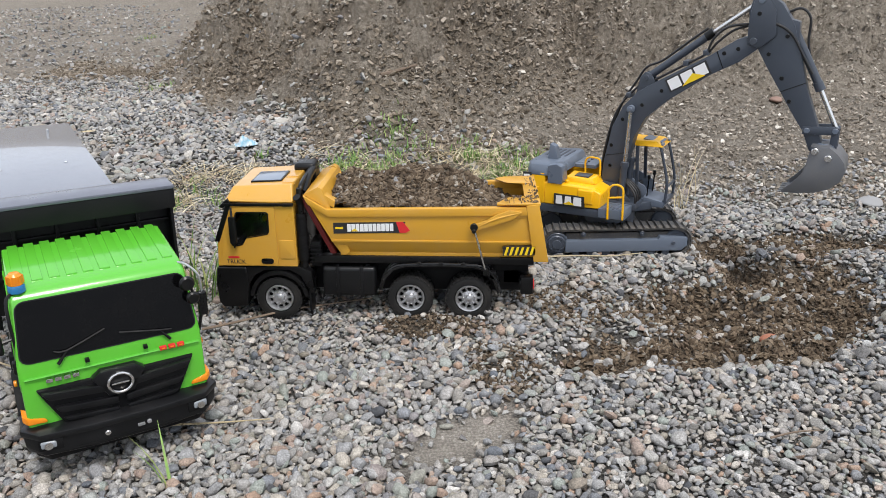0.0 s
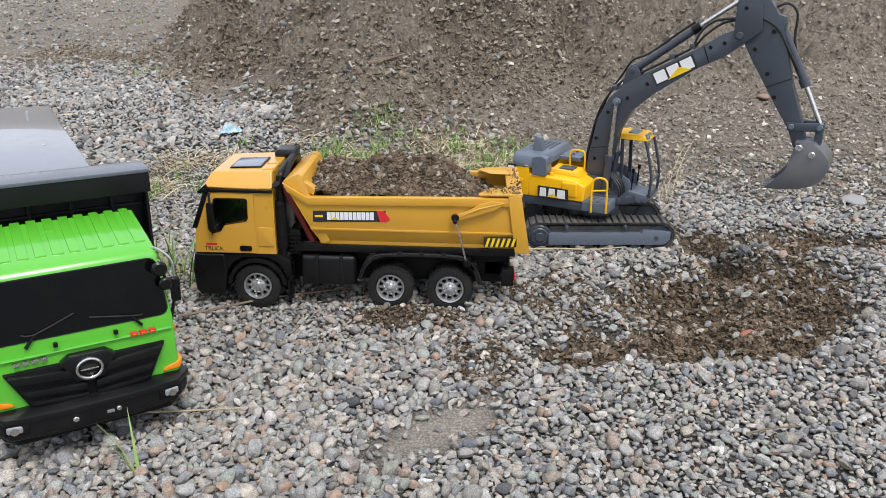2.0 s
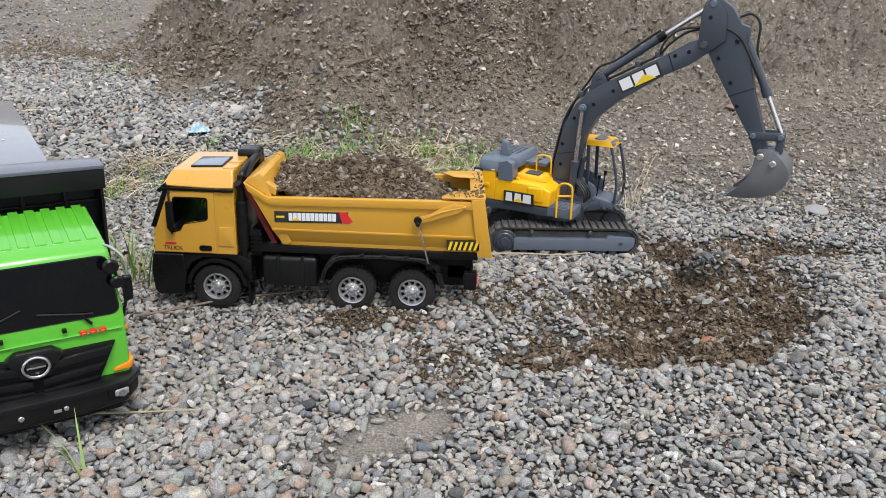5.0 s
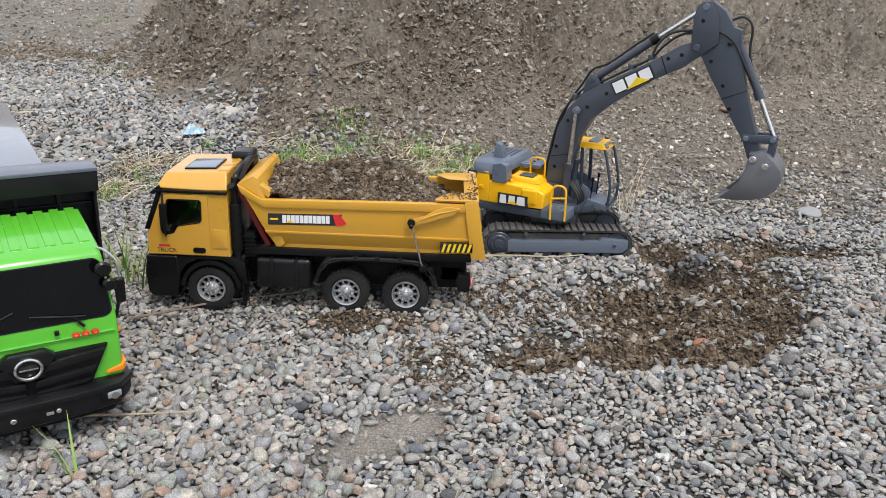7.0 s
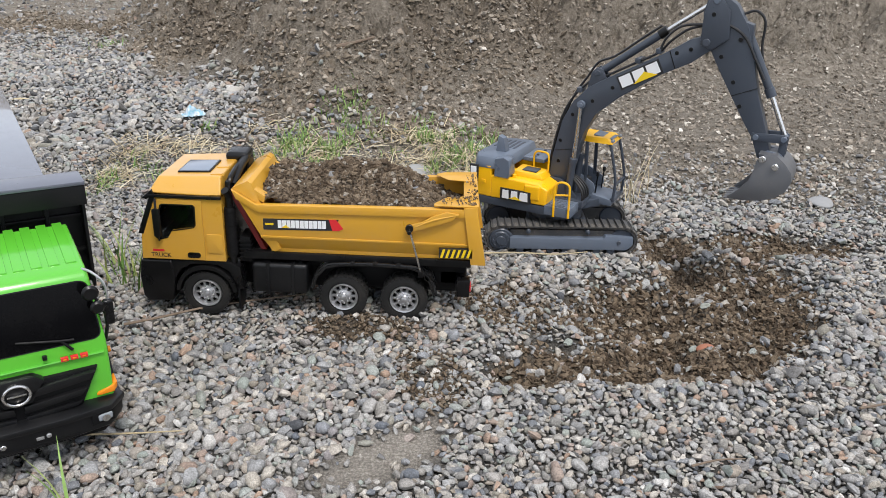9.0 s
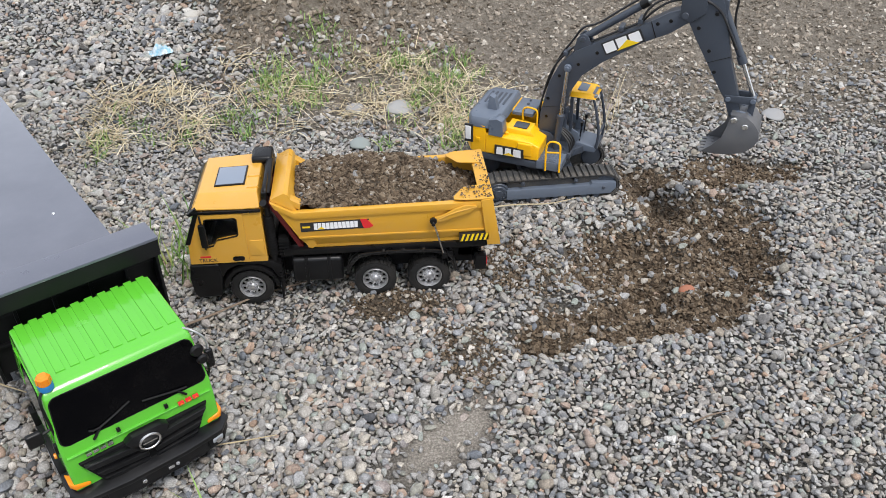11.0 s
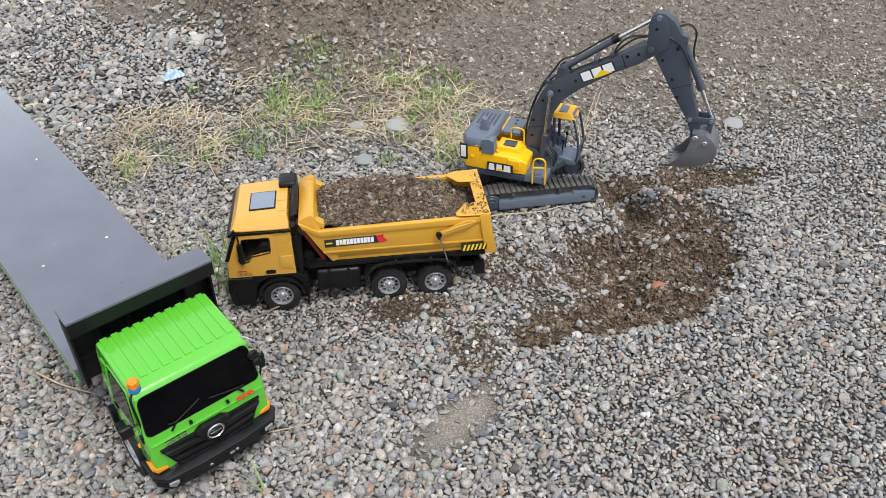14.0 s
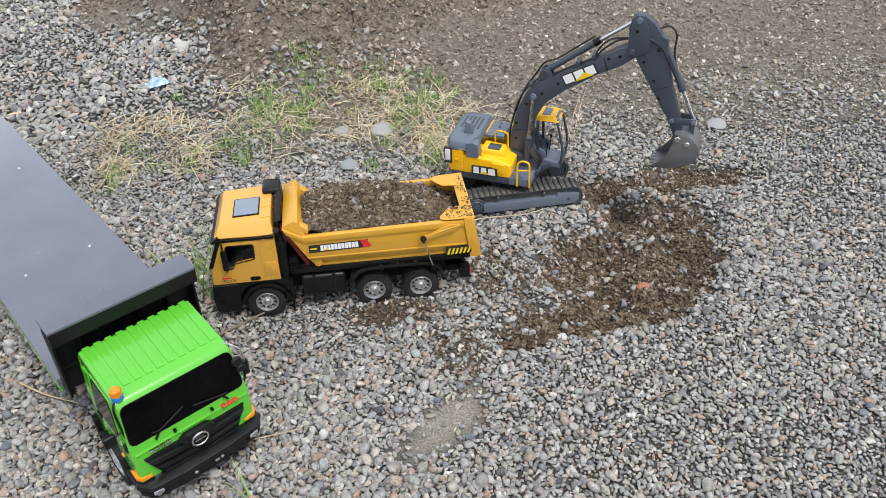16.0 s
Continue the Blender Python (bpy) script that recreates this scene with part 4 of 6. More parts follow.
part("windscreen_seal", screen_from(glass_outline(0.0014), -0.002, 0.0005), M_BLACK, cab, "black windscreen seal")
part("windscreen", screen_from(glass_outline(0.0), -0.002, 0.0011), M_GLASSDARK, cab, "black tinted windscreen")
for sx in (-1, 1):
    def side(y, z, d):
        return (sx * (tapered(0.0880, z) + d), y, z)
    win = [(0.046, 0.144), (0.055, 0.172), (0.064, 0.191), (0.112, 0.194), (0.117, 0.190), (0.117, 0.139), (0.111, 0.135), (0.052, 0.139)]
    def slab(outline, d0, d1):
        bm = bmesh.new()
        a, b = [bm.verts.new(side(y, z, d1)) for y, z in outline], [bm.verts.new(side(y, z, d0)) for y, z in outline]
        bm.faces.new(a)
        bm.faces.new(b[::-1])
        for i in range(len(a)):
            j = (i + 1) % len(a)
            bm.faces.new([a[i], b[i], b[j], a[j]])
        return bm
    door = part("door", slab([(0.040, 0.105), (0.045, 0.15), (0.055, 0.195), (0.120, 0.198), (0.1215, 0.10), (0.115, 0.094), (0.048, 0.094)], -0.003, 0.0008), M_GREEN, cab)
    part("side_window", slab(win, -0.002, 0.0014), M_GLASSDARK, door, "black side window")
    part("door_handle", slab([(0.104, 0.128), (0.116, 0.128), (0.116, 0.133), (0.104, 0.133)], -0.001, 0.003), M_BLACK, door)
    part("rear_vent_panel", slab([(0.128, 0.150), (0.146, 0.150), (0.146, 0.192), (0.128, 0.192)], -0.002, 0.0009), M_GREEN, cab)
    arch = [(0.100 + 0.0475 * math.cos(radians(a)), 0.0425 + 0.0475 * math.sin(radians(a))) for a in range(-5, 186, 12)]
    part("wheel_arch", prism(arch + [(0.1 + (y - 0.1) * 0.89, 0.0425 + (z - 0.0425) * 0.89) for y, z in reversed(arch)], min(sx * 0.080, sx * 0.0955), max(sx * 0.080, sx * 0.0955), "x", bev=0.001), M_MATT, GT, "black wheel arch")
    part("sill", prism([(0.142, 0.040), (0.156, 0.040), (0.156, 0.092), (0.142, 0.092)], min(sx * 0.06, sx * 0.095), max(sx * 0.06, sx * 0.095), "x", bev=0.002), M_MATT, GT)
    part("turn_signal", soften(hull([(sx * x, y, z) for x, y, z in ((0.070, 0.0110, 0.0740), (0.073, 0.0110, 0.0775), (0.088, 0.0130, 0.0815), (0.0925, 0.019, 0.0820), (0.0925, 0.036, 0.0825), (0.0925, 0.036, 0.0780), (0.0925, 0.019, 0.0750), (0.0880, 0.0125, 0.0740), (0.072, 0.020, 0.074), (0.072, 0.020, 0.077))], 0), 0.0012, 2), M_AMBER, GT, "orange turn signal")
    part("headlight_recess", soften(hull([(sx * x, y, z) for x, y, z in ((0.061, -0.0045, 0.0495), (0.061, -0.0045, 0.0625), (0.083, -0.0015, 0.0500), (0.083, -0.0015, 0.0635), (0.094, 0.0125, 0.0515), (0.094, 0.0125, 0.0635), (0.064, 0.02, 0.05), (0.09, 0.02, 0.062))], 0), 0.0012, 2), M_MATT, GT, "black headlight housing")
    part("headlight", soften(hull([(sx * x, y, z) for x, y, z in ((0.067, -0.0052, 0.0525), (0.067, -0.0052, 0.0605), (0.0815, -0.0030, 0.0525), (0.0815, -0.0030, 0.0610), (0.067, 0.006, 0.0525), (0.067, 0.006, 0.0605), (0.0815, 0.006, 0.0525), (0.0815, 0.006, 0.061))], 0), 0.0025, 3), M_LENS, GT, "clear rounded headlight")
    part("headlight_reflector", turned([(0.0040, -0.0062), (0.0034, -0.0056), (0.0016, -0.0050), (0.0003, -0.0058)], "y", (sx * 0.0745, 0, 0.0567), 18), M_CHROME, GT, "bright round reflector")
    part("side_marker", disc("x", (sx * 0.092, 0.043, 0.108), 0.0035, 0.003), M_AMBER, GT, "small orange side marker")
DOWN = pose(0, 0, -0.017)
grille = part("grille", hull([(x, y, z) for x, y, z in ((-0.076, 0.0125, 0.126), (0.076, 0.0125, 0.126), (-0.056, 0.0085, 0.086), (0.056, 0.0085, 0.086), (-0.076, 0.02, 0.126), (0.076, 0.02, 0.126), (-0.056, 0.02, 0.086), (0.056, 0.02, 0.086))], 0.002), M_MATT, GT, "black grille with wing-shaped bars", DOWN)
for sx in (-1, 1):
    for z, w, h in ((0.1175, 0.072, 0.0085), (0.1015, 0.063, 0.0075), (0.090, 0.057, 0.005)):
        part("grille_bar", soften(hull([(sx * x, y, zz) for x, zz in ((0.004, z - h * 0.9), (0.004, z + h * 0.2), (w, z + h * 0.8), (w - 0.006, z - h * 0.2)) for y in (0.0055, 0.014)], 0), 0.0016, 2), M_SATIN, grille, "", DOWN)
part("grille_crest", soften(hull([(x, y, z) for x, z in ((-0.026, 0.128), (-0.017, 0.1345), (0.017, 0.1345), (0.026, 0.128), (0.012, 0.105), (-0.012, 0.105)) for y in (0.0055, 0.016)], 0), 0.002, 2), M_SATIN, grille, "", DOWN)
ring = [(0.0118 * math.cos(a), 0.0035, 0.1190 + 0.0108 * math.sin(a)) for a in np.linspace(0, 2 * math.pi, 29)]
part("badge_ring", merge(tube(ring, 0.0016, 8, 1), box(-0.0085, 0.0085, 0.0024, 0.0052, 0.1180, 0.1200, 0.0006)), M_CHROME, grille, "chrome ring badge", DOWN)
# solid black block added to give the open gap its shade
part("gap_shade_block", box(-0.062, 0.062, 0.013, 0.03, 0.066, 0.088, 0), M_MATT, GT, "black block standing for the shade in the gap behind the bumper", DOWN)
for k, (x0, x1, z, mat) in enumerate(((-0.03, 0.012, 0.075, M_STRED), (-0.01, 0.045, 0.079, M_WHITE), (-0.05, -0.02, 0.074, M_TWIG), (0.02, 0.058, 0.077, M_STYEL), (-0.02, 0.03, 0.073, M_HOSE))):
    part("loose_wire", tube([(x0, 0.011, z), (x0 * 0.6 + x1 * 0.4, 0.009, z - 0.003), (x0 * 0.3 + x1 * 0.7, 0.011, z + 0.002), (x1, 0.012, z - 0.001)], 0.0006, 6), mat, GT, "thin coloured wire behind the bumper", pose(0, 0.0035, -0.007))
bumper = part("bumper", soften(hull([(sx * x, y, z) for sx in (-1, 1) for x, y, z in ((0.080, -0.0005, 0.0665), (0.096, 0.014, 0.0675), (0.096, 0.055, 0.066), (0.079, -0.001, 0.043), (0.093, 0.015, 0.045), (0.093, 0.05, 0.047), (0.035, -0.0045, 0.0660), (0.035, -0.0045, 0.0415))], 0), 0.003, 3), M_SATIN, GT, "satin black front bumper")
part("bumper_lip", soften(hull([(sx * x, y, z) for sx in (-1, 1) for x, y, z in ((0.081, -0.0035, 0.0625), (0.097, 0.0125, 0.064), (0.081, -0.0035, 0.0695), (0.097, 0.0125, 0.071), (0.035, -0.0075, 0.0620), (0.035, -0.0075, 0.0690), (0.09, 0.03, 0.070))], 0), 0.002, 2), M_SATIN, bumper)
part("bumper_groove", box(-0.048, 0.048, -0.0052, 0.0, 0.0455, 0.0465, 0.0002), M_MATT, bumper, "narrow moulded groove")
part("valance", soften(hull([(sx * x, y, z) for sx in (-1, 1) for x, y, z in ((0.076, 0.010, 0.044), (0.088, 0.022, 0.046), (0.074, 0.014, 0.028), (0.086, 0.026, 0.030), (0.086, 0.05, 0.046), (0.084, 0.05, 0.032))], 0), 0.002, 2), M_MATT, GT, "matt black lower valance")
part("bumper_screw", disc("y", (-0.020, -0.0045, 0.0535), 0.003, 0.004, 8), M_CHROME, bumper, "small steel screw")
part("tow_slot", box(0.009, 0.016, -0.0062, 0, 0.0515, 0.0545, 0.0005), M_RIM, bumper, "small grey slot")
part("tow_eye", disc("y", (0.0205, -0.005, 0.054), 0.0025, 0.003, 8), M_RIM, bumper, "small grey eye")
part("front_crease", hull([(x, y, z) for x, y, z in ((-0.084, 0.0155, 0.1325), (0.084, 0.0155, 0.1325), (-0.084, 0.015, 0.1315), (0.084, 0.015, 0.1315), (-0.084, 0.02, 0.132), (0.084, 0.02, 0.132))], 0), M_GREEN, cab, "", pose(0, 0, -0.010))
for x in (-0.026, 0.03):
    part("washer_nozzle", box(x - 0.0022, x + 0.0022, 0.0135, 0.0185, 0.1375, 0.1415, 0.0008), M_BLACK, cab, "small black washer nozzle", pose(0, 0, -0.010))
for x0, x1, s1 in ((-0.052, -0.005, 0.33), (0.056, 0.008, 0.22)):
    a, b, c = on_front(x0, -0.06, 0.002), on_front(x0 + (x1 - x0) * 0.2, 0.12, 0.0035), on_front(x1, s1, 0.0022)
    part("wiper", merge(tube([a, b], 0.0017, 6, 1, 0.0014), tube([on_front(x0 + (x1 - x0) * -0.05, s1 * 0.45, 0.0030), b, c], 0.0014, 6, 2)), M_MATT, cab, "black wiper")
for x in (-0.0625, -0.0545, -0.0465, -0.0385):
    part("name_bar", box(x - 0.003, x + 0.003, 0.0128, 0.0165, 0.1285, 0.1325, 0.0004), M_CHROME, cab, "silver bar in place of a maker's name", pose(0, 0, -0.013))
for x in (0.047, 0.056, 0.065):
    part("model_badge_bar", box(x - 0.0035, x + 0.0035, 0.0135, 0.0175, 0.1345, 0.1385, 0.0004), M_STRED, cab, "small red model badge", pose(0, 0, -0.013))
    part("model_badge_core", box(x - 0.0018, x + 0.0018, 0.0131, 0.017, 0.1358, 0.1373, 0.0002), M_AMBER, cab, "", pose(0, 0, -0.013))
bc = part("beacon", turned([(0.0068, 0.2215), (0.0072, 0.2225), (0.0068, 0.231), (0.0045, 0.2335), (0.001, 0.234)], "z", (-0.074, 0.045, -0.010), 20), M_AMBER, GT, "amber beacon on a blue base")
part("beacon_base", turned([(0.0068, 0.2095), (0.0078, 0.2105), (0.0078, 0.2165), (0.007, 0.218)], "z", (-0.074, 0.045, -0.006), 20), M_BLUE, bc, "blue translucent base")
for k in range(6):
    a = math.pi * k / 3
    part("beacon_rib", tube([(-0.074 + 0.0072 * math.cos(a), 0.045 + 0.0072 * math.sin(a), 0.213), (-0.074 + 0.0068 * math.cos(a), 0.045 + 0.0068 * math.sin(a), 0.221)], 0.0009, 5, 1), M_AMBER, bc)
# mirrors on their brackets
mr = part("mirror", soften(box(0.090, 0.100, 0.024, 0.031, 0.146, 0.174, 0), 0.003, 3), M_BLACK, GT, "black mirror on a chrome bracket")
part("mirror_arm", tube([(0.078, 0.046, 0.204), (0.085, 0.036, 0.203), (0.094, 0.029, 0.192), (0.096, 0.028, 0.170)], 0.0013, 8), M_RIM, mr, "bent chrome arm")
part("round_mirror", disc("y", (0.079, 0.016, 0.190), 0.008, 0.006, 18, 0.002), M_BLACK, mr, "small round black mirror")
part("round_mirror", disc("y", (0.084, 0.018, 0.172), 0.007, 0.006, 18, 0.002), M_BLACK, mr, "small round black mirror")
part("mirror_stay", tube([(0.092, 0.026, 0.158), (0.087, 0.021, 0.170), (0.082, 0.019, 0.186)], 0.0016, 6), M_BLACK, mr)
part("mirror_stay", tube([(0.093, 0.027, 0.150), (0.089, 0.030, 0.128)], 0.0018, 6), M_BLACK, mr)
ml = part("mirror", soften(box(-0.112, -0.095, 0.026, 0.033, 0.148, 0.167, 0), 0.003, 3), M_BLACK, GT, "black mirror on a thin bracket")
part("mirror_arm", tube([(-0.078, 0.044, 0.205), (-0.085, 0.037, 0.199), (-0.086, 0.031, 0.178), (-0.085, 0.028, 0.152), (-0.087, 0.028, 0.138)], 0.0017, 8), M_BLACK, ml)
part("mirror_stay", tube([(-0.086, 0.030, 0.162), (-0.098, 0.029, 0.160)], 0.0015, 6, 1), M_BLACK, ml)
part("mirror_foot", box(-0.091, -0.085, 0.025, 0.032, 0.126, 0.139, 0.0015), M_BLACK, ml)

# headboard behind the cab
hb = part("headboard", box(-0.105, 0.105, 0.1935, 0.200, 0.120, 0.250, 0.001), M_DARKDECK, GT, "black boxed headboard")
part("headboard_cap", soften(box(-0.107, 0.107, 0.160, 0.2015, 0.2525, 0.257, 0), 0.0015, 2), M_DECK, hb, "grey headboard cap")
part("headboard_fascia", box(-0.1065, 0.1065, 0.1612, 0.1665, 0.229, 0.2524, 0.001), M_DARKDECK, hb)
for x in (-0.106, 0.1025):
    part("headboard_side", box(x, x + 0.0035, 0.176, 0.2005, 0.120, 0.238, 0.0008), M_DARKDECK, hb)
for x in (-0.066, -0.022, 0.022, 0.066):
    part("headboard_rib", box(x - 0.002, x + 0.002, 0.186, 0.194, 0.125, 0.238, 0.0008), M_DARKDECK, hb)
for z in (0.165, 0.208):
    part("headboard_rail", box(-0.102, 0.102, 0.188, 0.194, z - 0.002, z + 0.002, 0.0008), M_DARKDECK, hb)
# deck
dm, dt, db = material("chalk_scuffed_deck")
d1, d2 = noise_tex(dt, 7, 5, 0.65), noise_tex(dt, 60, 4)
tone = ramp(dt, d1.outputs["Fac"], [(0.3, (0.105, 0.112, 0.14)), (0.7, (0.135, 0.143, 0.175))])
chalk = ramp(dt, d1.outputs["Fac"], [(0.66, (0, 0, 0)), (0.78, (1, 1, 1))])
fleck = ramp(dt, d2.outputs["Fac"], [(0.52, (0, 0, 0)), (0.68, (0.8, 0.8, 0.8))])
dt.links.new(blend(dt, blend(dt, 1.0, chalk.outputs["Color"], fleck.outputs["Color"], "MULTIPLY"), tone.outputs["Color"], (0.62, 0.64, 0.68)), db.inputs["Base Color"])
gloss = ramp(dt, d2.outputs["Fac"], [(0.3, (0.16, 0.16, 0.16)), (0.7, (0.22, 0.22, 0.22))])
dt.links.new(gloss.outputs["Color"], db.inputs["Roughness"])
db.inputs["Coat Weight"].default_value = 0.6
deck = part("deck", box(-0.112, 0.100, 0.200, 1.225, 0.132, 0.143, 0.0012), dm, GT, "smooth grey coated deck with chalky scuffs")
for x in (-0.1115, 0.0965):
    part("side_rail", box(x, x + 0.003, 0.205, 1.22, 0.114, 0.1318, 0.0006), M_GREEN, deck, "green side rail")
for x in (-0.103, 0.084):
    part("deck_beam", box(x, x + 0.008, 0.205, 1.22, 0.098, 0.1316, 0.0008), M_DARKDECK, deck)
for y in np.arange(0.25, 1.2, 0.15):
    part("cross_member", box(-0.094, 0.083, y, y + 0.012, 0.0985, 0.1316, 0.0008), M_DARKDECK, deck)
for x, y in ((-0.061, 0.470), (0.051, 0.480), (-0.06, 0.82), (0.05, 0.83), (-0.06, 1.15), (0.05, 1.16)):
    part("deck_screw", disc("z", (x, y, 0.1432), 0.003, 0.002, 8, 0.0006), M_CHROME, deck, "small steel screw")

# ---- the tracked excavator ----
EX = thing("excavator", pose(0.53, 0.308, 0.0), "yellow and slate grey toy excavator with its boom raised", "toy excavator")
PAD = mesh_of("track_pad", merge(box(-0.0053, 0.0053, -0.0185, 0.0185, 0, 0.0018, 0.0005, 1), box(-0.0045, -0.0028, -0.0185, 0.0185, 0.0015, 0.0042, 0.0004, 1)), M_TRACK)
for y0 in (-0.0545, 0.0545):
    belt_pts = []
    for k in range(48):
        s = k / 48 * (0.41 + 2 * math.pi * 0.0245)
        if s < 0.205:
            belt_pts.append((-0.101 + s, 0.0275 + 0.0245, 0))
        elif s < 0.205 + math.pi * 0.0245:
            a = (s - 0.205) / 0.0245
            belt_pts.append((0.104 + 0.0245 * math.sin(a), 0.0275 + 0.0245 * math.cos(a), a))
        elif s < 0.41 + math.pi * 0.0245:
            belt_pts.append((0.104 - (s - 0.205 - math.pi * 0.0245), 0.003, math.pi))
        else:
            a = (s - 0.41 - math.pi * 0.0245) / 0.0245
            belt_pts.append((-0.101 - 0.0245 * math.sin(a), 0.0275 - 0.0245 * math.cos(a), math.pi + a))
    loop = [(x, z) for x, z, _ in belt_pts]
    inner = [(0.0015 + (x - 0.0015) * 0.975, 0.0275 + (z - 0.0275) * 0.88) for x, z in loop]
    belt = part("track", prism(loop, y0 - 0.0165, y0 + 0.0165, hole=inner), M_TRACK, EX, "dusty grey crawler track")
    for x, z, a in belt_pts:
        shared("track_pad", PAD, belt, pose(x, y0, z) @ Matrix.Rotation(a, 4, "Y"))
    s = -1 if y0 < 0 else 1
    frame_o = [(-0.086, 0.013), (0.112, 0.013), (0.122, 0.022), (0.122, 0.036), (0.075, 0.039), (0.072, 0.0335), (-0.086, 0.0335)]
    tf = part("track_frame", prism(frame_o, min(y0 + s * 0.004, y0 + s * 0.0215), max(y0 + s * 0.004, y0 + s * 0.0215), bev=0.0015), M_EXGREY, EX, "slate grey track frame")
    part("track_frame_web", box(-0.085, 0.1, y0 - 0.010, y0 + 0.010, 0.010, 0.044, 0.001), M_TRACK, tf, "dusty web under the track")
    part("tension_bolt", disc("y", (0.098, y0 + s * 0.022, 0.027), 0.0035, 0.003, 8), M_EXDARK, tf)
    sp = part("sprocket", merge(disc("y", (-0.101, y0, 0.0275), 0.0205, 0.034, 26, 0.002), disc("y", (-0.101, y0 + s * 0.016, 0.0275), 0.0155, 0.008, 24, 0.0015), disc("y", (-0.101, y0 + s * 0.019, 0.0275), 0.008, 0.008, 16)), M_EXDARK, EX, "dark drive sprocket")
    for k in range(8):
        a = math.pi * k / 4
        part("sprocket_bolt", disc("y", (-0.101 + 0.0125 * math.cos(a), y0 + s * 0.0205, 0.0275 + 0.0125 * math.sin(a)), 0.0014, 0.002, 6, 0.0002), M_EXDARK, sp)
    part("idler", disc("y", (0.104, y0, 0.0275), 0.0205, 0.026, 26, 0.002), M_EXDARK, EX)
    for x in (-0.068, -0.042, -0.016, 0.01, 0.036, 0.062, 0.086):
        part("track_roller", disc("y", (x, y0 + s * 0.006, 0.0105), 0.0065, 0.026, 14), M_EXDARK, EX)
    for x in (-0.055, 0.045):
        part("carrier_roller", merge(disc("y", (x, y0 + s * 0.006, 0.0435), 0.0042, 0.024, 12), disc("y", (x, y0 + s * 0.018, 0.0435), 0.0022, 0.004, 8)), M_EXDARK, EX)
part("undercarriage", merge(box(-0.05, 0.05, -0.045, 0.045, 0.022, 0.048, 0.004), turned([(0.042, 0.046), (0.044, 0.05), (0.044, 0.062), (0.042, 0.066)], "z", seg=32)), M_EXDARK, EX, "dark slewing ring and cross frame")

H = pose(0, 0, 0, 0, 0, -28)
HB = H @ pose(-0.015, 0.002, 0.004)
plat = part("platform", soften(hull([(x, y, z) for z in (0.066, 0.080) for x, y in ((-0.122, -0.052), (-0.122, 0.052), (-0.108, -0.070), (-0.108, 0.070), (0.022, -0.072), (0.022, 0.070), (0.085, 0.018), (0.085, 0.068), (0.022, -0.03))], 0), 0.0015, 2), M_EXDARK, EX, "slate grey slewing platform", HB)
part("counterweight", soften(hull([(x, y, z) for z in (0.080, 0.136) for x, y in ((-0.126, -0.048), (-0.126, 0.048), (-0.112, -0.070), (-0.112, 0.070), (-0.082, -0.071), (-0.082, 0.071))], 0), 0.003, 3), M_EXYEL, EX, "bright yellow counterweight", HB)
hd = part("side_hood", soften(hull([(x, y, z) for x, y, z in ((-0.083, -0.0715, 0.080), (0.020, -0.0715, 0.082), (-0.083, -0.014, 0.080), (0.020, -0.014, 0.082), (-0.083, -0.0705, 0.120), (-0.083, -0.014, 0.122), (0.004, -0.0705, 0.1165), (0.004, -0.014, 0.1185), (0.021, -0.068, 0.108), (0.021, -0.014, 0.110))], 0), 0.003, 3), M_EXYEL, EX, "bright yellow hood", HB)
part("hood_bump", box(-0.020, 0.008, -0.0735, -0.028, 0.088, 0.114, 0.0035, 3), M_EXYEL, hd, "", HB)
part("hood_upper", soften(hull([(x, y, z) for x, y, z in ((-0.05, -0.052, 0.118), (-0.05, -0.012, 0.118), (0.004, -0.048, 0.118), (0.004, -0.012, 0.118), (-0.05, -0.05, 0.128), (-0.05, -0.012, 0.130), (-0.004, -0.046, 0.126), (-0.004, -0.012, 0.127))], 0), 0.002, 2), M_EXYEL, hd, "", HB)
part("hood_grille", box(-0.038, -0.012, -0.042, -0.02, 0.1265, 0.1295, 0.0008), M_EXDARK, hd, "small dark grille", HB)
for x in (-0.062, -0.054, -0.045):
    part("filler_cap", disc("z", (x, -0.058, 0.1215), 0.0035, 0.005, 12), M_EXYEL, hd, "", HB)
part("hood_latch", box(-0.101, -0.093, -0.0725, -0.0700, 0.104, 0.110, 0.0005), M_EXYEL, hd, "", HB)
part("left_hood", soften(box(-0.083, -0.012, 0.014, 0.0705, 0.080, 0.134, 0), 0.003, 3), M_EXYEL, EX, "bright yellow hood", HB)
eh = part("engine_cover", soften(hull([(x, y, z) for x, y, z in ((-0.125, -0.050, 0.131), (-0.113, -0.0715, 0.131), (-0.058, -0.0715, 0.131), (-0.058, 0.0715, 0.131), (-0.113, 0.0715, 0.131), (-0.125, 0.05, 0.131), (-0.121, -0.048, 0.149), (-0.111, -0.066, 0.149), (-0.062, -0.066, 0.149), (-0.062, 0.066, 0.149), (-0.111, 0.066, 0.149), (-0.121, 0.048, 0.149), (-0.115, -0.044, 0.153), (-0.067, -0.058, 0.153), (-0.067, 0.058, 0.153), (-0.115, 0.044, 0.153))], 0), 0.0008, 1), M_EXGREY, EX, "slate grey engine cover", HB)
part("side_intake", soften(hull([(x, y, z) for y in (-0.0725, -0.05) for x, z in ((-0.076, 0.119), (-0.050, 0.119), (-0.048, 0.126), (-0.050, 0.150), (-0.060, 0.154), (-0.076, 0.150))], 0), 0.0006, 1), M_EXGREY, eh, "", HB)
